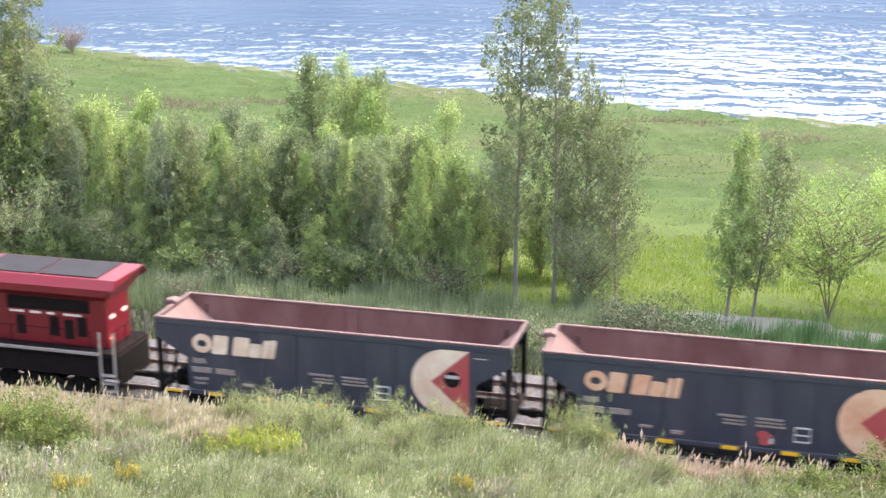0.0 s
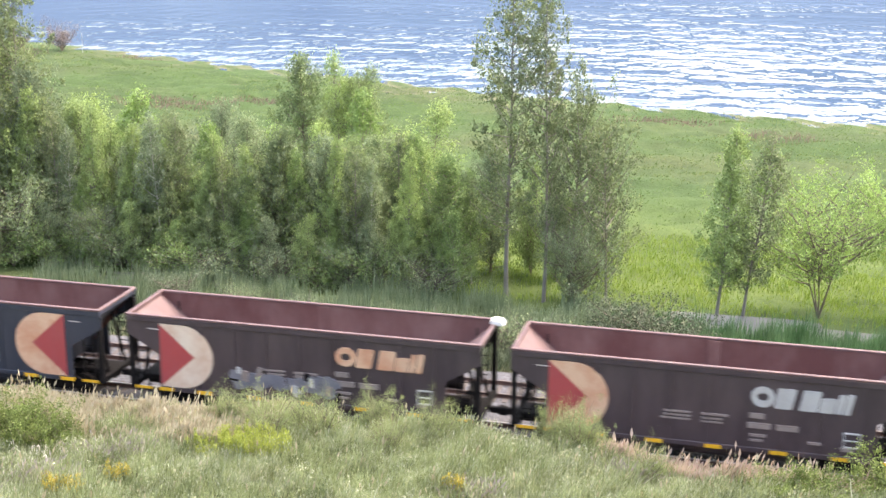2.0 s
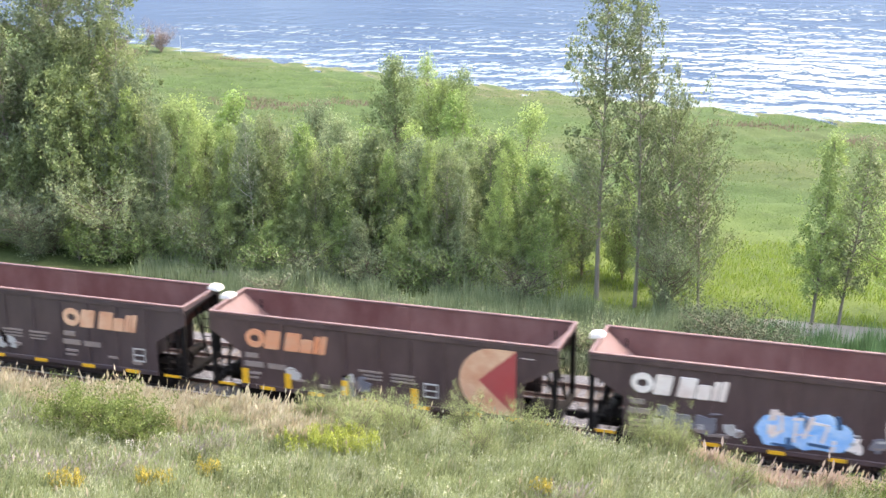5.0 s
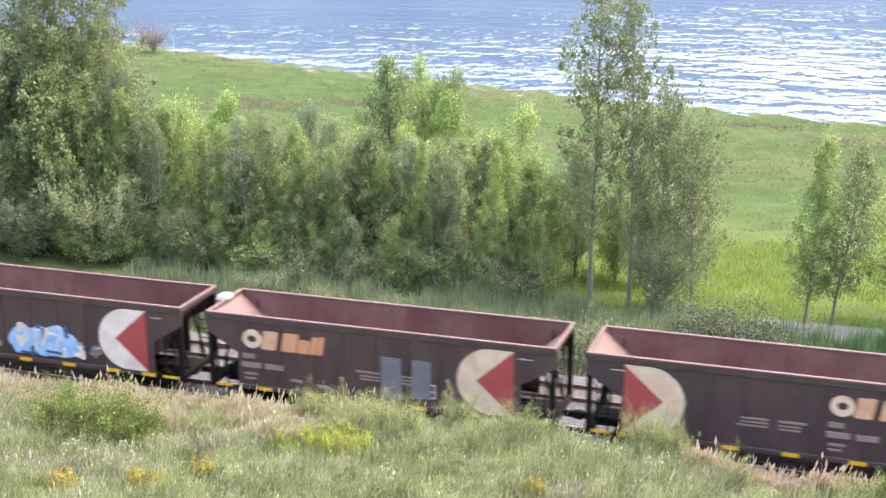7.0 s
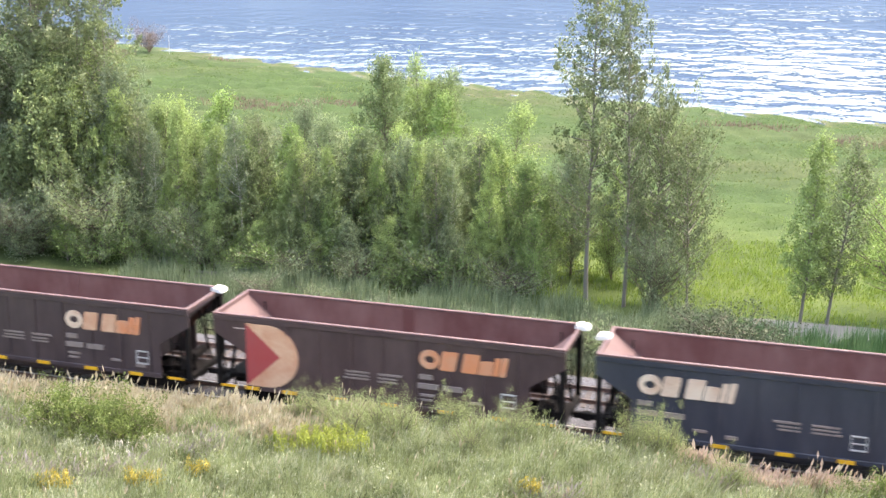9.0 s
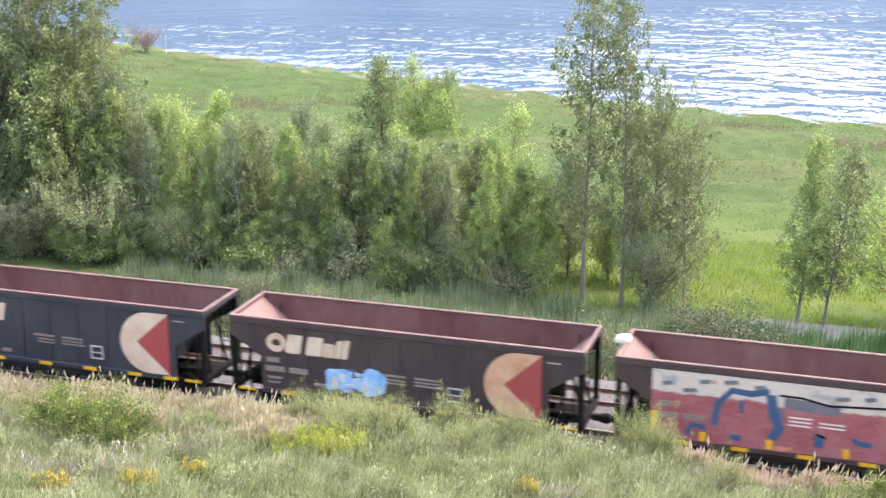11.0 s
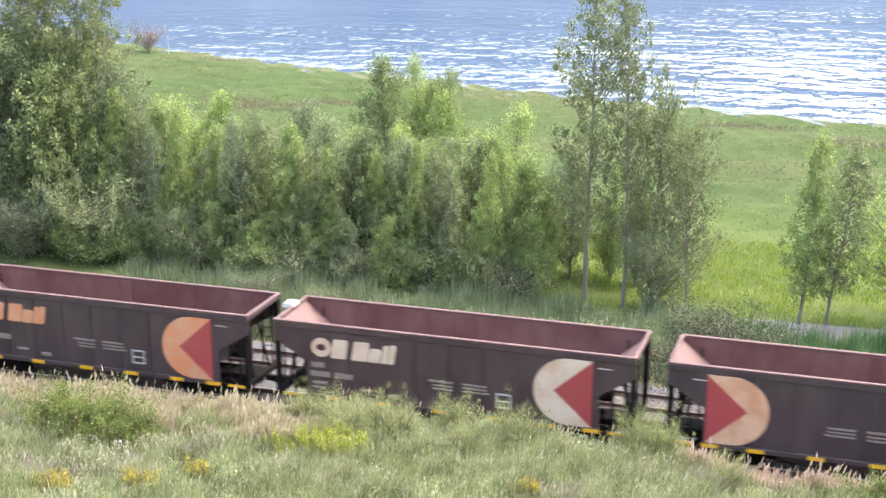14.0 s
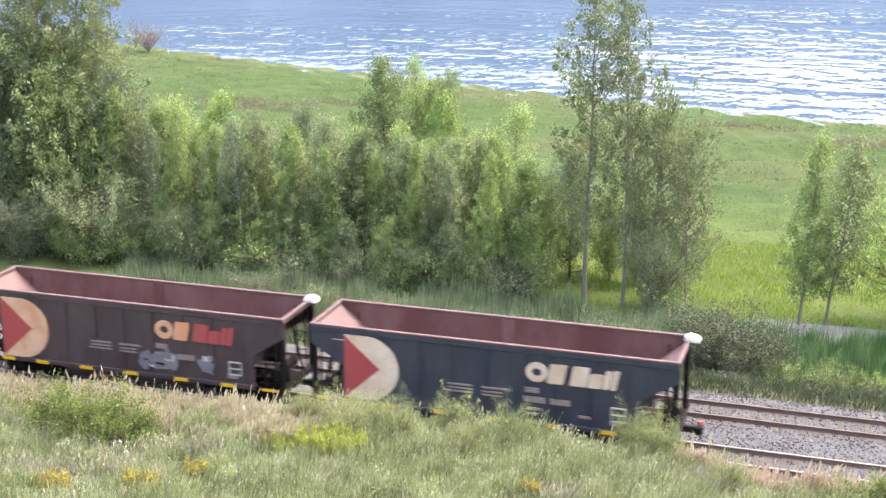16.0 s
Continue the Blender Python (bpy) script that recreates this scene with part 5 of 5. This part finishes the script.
MURAL_ART += [stroke([(x, z), (x + w, z)], 0.2, DIM, 19) for x, w, z in ((-5.8, 0.5, 2.5), (-5.8, 0.75, 2.05), (-4.85, 0.8, 2.05))]
MURAL_ART += [stroke([(x, z), (x + w, z + 0.06)], 0.16, GREYPAINT, 20) for x, w, z in ((-5.7, 0.4, 3.3), (-4.9, 0.5, 3.1), (-4.3, 0.4, 3.5), (-3.4, 0.5, 3.58), (-2.3, 0.4, 3.5), (0.6, 0.5, 3.4), (1.6, 0.4, 3.5), (2.9, 0.6, 3.45))]
NAVYCAR, BROWNCAR, BLACKCAR = "dark navy coal gondola", "sooty brown coal gondola", "weathered black coal gondola"
CARS = [
    (NAVY, 0, CREAM, CREAM, CHORD, NAVYCAR + " with cream shapes and cream half-round mark", [disc(HALF - 2.35, 2.62, 0.34, UNDER), patch(HALF - 2.62, HALF - 2.08, 2.66, 2.8, GREYED)]),
    (NAVY, 0, PEACH, PEACH, CHORD, NAVYCAR + " with peach shapes and stained mark", [spray(1.0, 1.5, 0.6, 0.5, REDMARK, 1, 3, 0.7)]),
    (BLACK, 1, PEACH, CREAM, WHITE, BLACKCAR + " with grey graffiti along the sill", [spray(0.6, 1.75, 4.6, 1.0, GREYPAINT, 6, 5, 0.85)]),
    (BLACK, 1, GREYED, PEACH, WHITE, BLACKCAR + " with grey lettering shapes and peach mark", []),
    (BLACK, 1, PEACH, CREAM, WHITE, BLACKCAR + " with peach shapes and pale scribbles", [spray(1.8, 1.7, 2.0, 0.7, GREYED, 3, 6, 0.45)]),
    (BROWN, 0, ORANGE, PEACH, WHITE, BROWNCAR + " with orange shapes and upright yellow strips", [spray(-3.7, 1.75, 0.7, 0.5, GREYED, 1, 7, 0.75), spray(-0.9, 1.6, 1.4, 0.9, GREYPAINT, 2, 8, 0.7)] + [stroke([(x, SILL + 0.1), (x, SILL + 0.75)], 0.28, YELLOW, 0) for x in (-5.9, -3.95, -1.4, 1.6)]),
    (BROWN, 0, PALE, PALE, WHITE, BROWNCAR + " with white shapes and bright blue graffiti", [spray(-3.8, 1.75, 2.4, 1.1, GREYPAINT, 3, 9, 1.1), spray(-1.9, 1.6, 0.8, 0.8, GREYED, 2, 19, 0.5), spray(0.6, 1.9, 2.7, 1.35, BLUEPAINT, 5, 10, 1.55), stroke([(-0.6, 2.5), (-0.2, 2.55), (-0.15, 1.9), (-0.55, 1.6)], 0.12, PALE, 14), stroke([(0.2, 2.4), (0.6, 2.45)], 0.11, PALE, 15), stroke([(0.35, 2.3), (0.3, 1.5)], 0.1, PALE, 16), stroke([(0.9, 2.35), (1.5, 2.3), (1.3, 1.6)], 0.12, PALE, 17), stroke([(0.8, 1.5), (1.6, 1.45)], 0.12, BLUE2, 18), stroke([(-0.5, 1.35), (0.4, 1.3)], 0.1, BLUE2, 19), spray(2.4, 1.6, 0.5, 0.8, PALE, 1, 11, 0.7), spray(3.3, 1.75, 0.3, 0.9, GREYPAINT, 1, 12, 0.7)]),
    (BROWN, 0, (CREAM, PEACH, ORANGE, ORANGE, ORANGE, ORANGE), CREAM, WHITE, BROWNCAR + " with orange shapes and a grey overpainted patch", [patch(0.3, 1.15, 1.3, 3.0, GREYPAINT), patch(1.6, 2.4, 1.4, 3.0, GREYPAINT)]),
    (BLACK, 1, (CREAM, PEACH, PEACH, ORANGE, ORANGE, ORANGE), CREAM, WHITE, BLACKCAR + " with orange shapes and cream mark", []),
    (BROWN, 1, ORANGE, PEACH, WHITE, BROWNCAR + " with orange shapes and peach mark", []),
    (NAVY, 0, CREAM, CREAM, WHITE, NAVYCAR + " with bright cream shapes and white hood", []),
    (BLACK, 0, CREAM, PEACH, None, BLACKCAR + " with a small pale blue graffiti piece", [spray(-1.9, 1.85, 1.9, 1.0, BLUEPAINT, 4, 13, 1.25)]),
    (BROWN, 0, None, None, WHITE, "coal gondola covered in a red, white and blue mural", MURAL_ART),
    (BLACK, 0, ORANGE, ORANGE, WHITE, BLACKCAR + " with rusty orange shapes and orange mark", []),
    (BROWN, 0, CREAM, CREAM, WHITE, BROWNCAR + " with pale cream shapes and mark", []),
    (BLACK, 1, (PEACH, ORANGE, REDMARK, REDMARK, REDMARK, REDMARK), PEACH, WHITE, BLACKCAR + " with red shapes and grey-blue graffiti", [spray(-1.6, 1.7, 1.6, 0.9, GREYPAINT, 3, 14, 0.8), spray(-4.0, 1.75, 0.5, 0.9, GREYPAINT, 1, 15, 0.8)]),
    (NAVY, 1, CREAM, CREAM, WHITE, NAVYCAR + " with cream shapes, last of the train", []),
]
TRAIN = []
for spec in CARS:
    TRAIN.append((*gondola(*spec), bool(spec[1])))
part("marker_lamp", box(bmesh.new(), -HALF - 0.75, -HALF - 0.6, -0.35, -0.1, 0.75, 1.15, 0.02), REDMARK, TRAIN[-1][0], "red end-of-train marker")
part("hose", rod(bmesh.new(), (-HALF - 0.7, -0.3, 0.78), (-HALF - 0.7, -0.3, 0.3), 0.05), UNDER, TRAIN[-1][0])


def locomotive():
    """A six-axle road locomotive; its rear end, at +x, is coupled to the first wagon."""
    eng = tagged(new("diesel_locomotive"), "red diesel locomotive with flared grey radiator roof", "locomotive")
    wheels = []

    def p(name, bm, mat, label="", parent=eng):
        for v in bm.verts:
            if v.co.z > 1.37:
                v.co.z += 0.58
        return part(name, bm, mat, parent, label)

    p("deck", box(bmesh.new(), -10.9, 10.45, -1.5, 1.5, 1.38, 1.62, 0.03), LOCODARK, "dark walkway deck")
    p("deck_edge", box(bmesh.new(), -10.4, 9.7, -1.56, -1.505, 1.5, 1.64, 0.01), SILVER, "pale walkway edge")
    p("deck_edge", box(bmesh.new(), -10.4, 9.2, 1.505, 1.56, 1.5, 1.64, 0.01), SILVER, "pale walkway edge")
    part("underframe", box(bmesh.new(), -10.8, 10.4, -1.35, 1.35, 1.0, 1.955, 0.03), LOCODARK, eng)
    p("fuel_tank", box(bmesh.new(), -3.2, 3.2, -1.4, 1.4, 0.35, 1.36, 0.2), UNDER)
    hood = p("hood", box(bmesh.new(), -6.5, 9.9, -1.0, 1.0, 1.625, 4.15, 0.05), LOCORED)
    bm = bmesh.new()
    plate(bm, [(-6.4, 4.15), (3.3, 4.15), (3.3, 4.62), (-6.4, 4.62)], -0.9, 1.8)
    p("hood_roof", bm, LOCORED)
    # flared radiator housing: narrow below, wide under the roof, with a tail beyond the hood
    bm = bmesh.new()
    prof = [(-1.0, 3.75), (-1.56, 4.12), (-1.56, 4.42), (-1.28, 4.78), (1.28, 4.78), (1.56, 4.42), (1.56, 4.12), (1.0, 3.75)]
    a = [bm.verts.new((3.6, y, z)) for y, z in prof]
    b = [bm.verts.new((10.0 + (0.55 if z > 4.3 else 0.1 if z > 4 else -0.1), y, z)) for y, z in prof]
    bm.faces.new(a); bm.faces.new(b[::-1])
    for i in range(8):
        j = (i + 1) % 8
        bm.faces.new((a[i], b[i], b[j], a[j]))
    bmesh.ops.recalc_face_normals(bm, faces=bm.faces)
    rad = p("radiator_housing", bm, LOCORED)
    for x0, x1 in ((4.0, 6.75), (6.85, 9.6)):
        p("radiator_grille", box(bmesh.new(), x0, x1, -1.12, 1.12, 4.775, 4.83, 0.015), ROOFGREY, "grey radiator grille", rad)
    for s in (-1, 1):
        p("air_intake", box(bmesh.new(), 5.2, 9.1, s * 1.005 - 0.03, s * 1.005 + 0.03, 3.15, 3.72, 0.01), LOCODARK, "black louvred intake", hood)
        for x in (-5.6, -4.6, -3.6, -2.6, -1.6, -0.6, 0.4, 1.4, 2.4, 3.4, 4.4):
            p("hood_door", box(bmesh.new(), x, x + 0.85, s * 1.01 - 0.02, s * 1.01 + 0.02, 1.75, 3.1, 0.01), LOCORED, "", hood)
        for x, z in ((3.2, 1.9), (3.2, 2.5), (4.2, 1.9), (4.2, 2.5), (5.6, 2.0), (7.2, 2.05), (7.9, 1.95), (8.5, 2.1)):
            p("louvre", box(bmesh.new(), x, x + 0.42, s * 1.03 - 0.02, s * 1.03 + 0.02, z, z + (0.5 if x < 5 else 0.85), 0.01), LOCODARK, "", hood)
        for x, w in ((5.3, 0.7), (6.3, 0.5), (7.1, 0.35), (7.9, 0.8)):
            p("stencil_bar", box(bmesh.new(), x, x + w, s * 1.035 - 0.008, s * 1.035 + 0.008, 2.98, 3.08), PALE, "", hood)
        # handrail with stanchions
        rail = p("handrail", rod(bmesh.new(), (-9.2, s * 1.5, 2.55), (9.3, s * 1.5, 2.55), 0.018), LOCODARK)
        for k in range(11):
            x = -9.2 + k * 1.85
            p("stanchion", rod(bmesh.new(), (x, s * 1.5, 1.6), (x, s * 1.5, 2.55), 0.018), LOCODARK, "", rail)
        bm = bmesh.new()
        for x in (9.75, 10.4):
            box(bm, x - 0.05, x + 0.05, s * 1.52 - 0.03, s * 1.52 + 0.03, 0.5, 2.55, 0.01)
        for z in (0.5, 0.85, 1.2):
            box(bm, 9.75, 10.4, s * 1.5 - 0.12, s * 1.5 + 0.12, z, z + 0.05)
        p("steps", bm, SILVER, "pale grey steps and grab irons")
    for y in (-0.55, 0.55):
        p("stencil_bar", box(bmesh.new(), 9.905, 9.92, y - 0.26, y + 0.2, 2.9, 3.06), PALE, "", hood)
    amber = bpy.data.materials.new("lit amber lens")
    amber.use_nodes = True
    amber.node_tree.nodes["Principled BSDF"].inputs["Emission Color"].default_value = (1.0, 0.35, 0.05, 1)
    amber.node_tree.nodes["Principled BSDF"].inputs["Emission Strength"].default_value = 1.2
    p("marker_light", box(bmesh.new(), 9.905, 9.95, -0.85, -0.65, 2.05, 2.1, 0.01), amber, "glowing amber marker light", hood)
    p("end_plate", box(bmesh.new(), 10.455, 10.53, -1.4, 1.4, 0.7, 1.5, 0.02), UNDER)
    bm = bmesh.new()
    for y in (-1.2, -0.4, 0.4, 1.2):
        rod(bm, (10.38, y, 1.6), (10.38, y, 2.6), 0.02)
    rod(bm, (10.38, -1.3, 2.6), (10.38, 1.3, 2.6), 0.02)
    p("end_rail", bm, LOCODARK)
    part("drawbar", box(bmesh.new(), 10.3, 11.2, -0.12, 0.12, 0.76, 0.96, 0.02), UNDER, eng)
    bm = bmesh.new()
    plate(bm, [(-10.2, 1.62), (-10.2, 2.9), (-9.0, 3.0), (-8.9, 4.3), (-8.5, 4.65), (-6.6, 4.65), (-6.6, 1.62)], -1.45, 2.9)
    cab = p("cab", bm, LOCORED)
    for s in (-1, 1):
        p("cab_window", box(bmesh.new(), -8.5, -7.2, s * 1.455 - 0.02, s * 1.455 + 0.02, 3.1, 3.9, 0.02), LOCODARK, "dark cab window", cab)
    for x in (-6.6, 6.6):
        bogie(eng, x, wheels, (-1.75, 0.0, 1.75))
    for s in (-1, 1):
        c = part("coupler", shared("coupler", coupler, UNDER), None, eng)
        c.matrix_basis = pose(s * 10.98, 0, 0, 0, 0, 0 if s > 0 else 180)
    return eng, wheels


LOCO, LOCO_WHEELS = locomotive()


# ---- flowers and shrubs on the bank ----
bloom_clump("goldenrod", "bright yellow goldenrod clump in the bank grass", -16.9, -9.3, 2.7, 1.2, 130, BLOOM, 71)
bloom_clump("goldenrod", "yellowing goldenrod fringe beside the bright clump", -18.4, -9.6, 2.0, 0.95, 30, BLOOM, 76)
bloom_clump("goldenrod", "small yellow goldenrod in the grass", -24.3, -15.2, 1.5, 1.0, 40, AMBER_BLOOM, 72)
bloom_clump("goldenrod", "small yellow goldenrod in the grass", -21.4, -14.4, 1.3, 1.0, 26, AMBER_BLOOM, 73)
bloom_clump("goldenrod", "small yellow goldenrod in the grass", -20.6, -12.4, 0.9, 0.9, 12, AMBER_BLOOM, 77)
bloom_clump("goldenrod", "small yellow goldenrod in the grass", -9.4, -10.9, 0.7, 0.9, 12, AMBER_BLOOM, 75)
bloom_clump("thistle_patch", "pale pink thistles by a leafy shrub", -24.8, -10.9, 3.6, 0.8, 16, PINK_BLOOM, 74)
for x, y, h, w, turn in ((-26.2, -9.6, 1.35, 0.95, 0), (-24.7, -9.9, 1.15, 0.9, 60), (-27.6, -9.8, 1.25, 0.9, 140), (0.9, -6.0, 0.8, 1.2, 80), (2.4, -5.6, 0.9, 1.2, 200), (4.6, -4.6, 1.2, 1.1, 300)):
    plant("bankbush", x, y, h, w, turn, group="bank shrubs")
for x, y, h, w in ((-6.6, -4.4, 1.3, 1.15), (-6.0, -5.2, 1.1, 1.2), (-5.9, -4.9, 1.0, 1.0), (-7.2, -5.0, 0.9, 1.1), (-18.8, -5.9, 0.85, 1.7), (-17.6, -6.2, 0.9, 1.8), (-16.4, -6.4, 0.9, 1.8), (-17.0, -7.8, 0.9, 1.8), (-15.4, -7.0, 0.9, 1.7), (-19.8, -5.6, 0.8, 1.5),
                   (-13.6, -5.4, 1.0, 1.4), (-11.2, -6.0, 0.9, 1.5), (-3.6, -6.4, 0.8, 1.4), (-12.6, -7.6, 0.9, 1.4), (-22.4, -8.2, 0.7, 1.5)):
    plant("feather", x, y, h, w, x * 91, group="bank shrubs")
pole = tagged(new("marker_post"), "thin white marker post on the lake shore", "post")
pole.matrix_basis = pose(-89.0, 110.4, float(ground_z(-89.0, 110.4)))
part("shaft", rod(bmesh.new(), (0, 0, -0.2), (0, 0, 2.4), 0.03, 8), GREYED, pole)
part("cap", rod(bmesh.new(), (0, 0, 2.4), (0, 0, 2.5), 0.05, 8, 0.02), GREYED, pole)


# ---- what moves ----
def gone(t):
    """Metres that the slowly braking train has run towards -x."""
    return 16.7043 * t -0.05498 * t ** 2 +0.000452 * t ** 3


def motions():
    """The train runs past towards -x, its wheels roll, and the ripples of the lake drift ashore."""
    beats = [k * 0.5 for k in range(33)]
    fine = [k / FPS for k in range(16 * FPS + 1)]
    first = -24.77 + HALF
    runs = [(car, wheels, first + k * PITCH, 180 if turned else 0) for k, (car, wheels, turned) in enumerate(TRAIN)]
    runs.append((LOCO, LOCO_WHEELS, -24.77 - 0.75 - 0.75 - 10.9, 0))
    for thing, wheels, x0, turn in runs:
        walk(thing, [(t, pose(x0 - gone(t), 0, 0, 0, 0, turn)) for t in beats])
        for w in wheels:
            spot = w.location.copy()
            sense = 1 if turn else -1
            walk(w, [(t, pose(*spot, 0, math.degrees(sense * gone(t) / 0.46) % 360, 0)) for t in fine])
    walk(lake, [(0.0, pose(0, 0, 0)), (16.0, pose(0.8, -3.2, 0))])


motions()
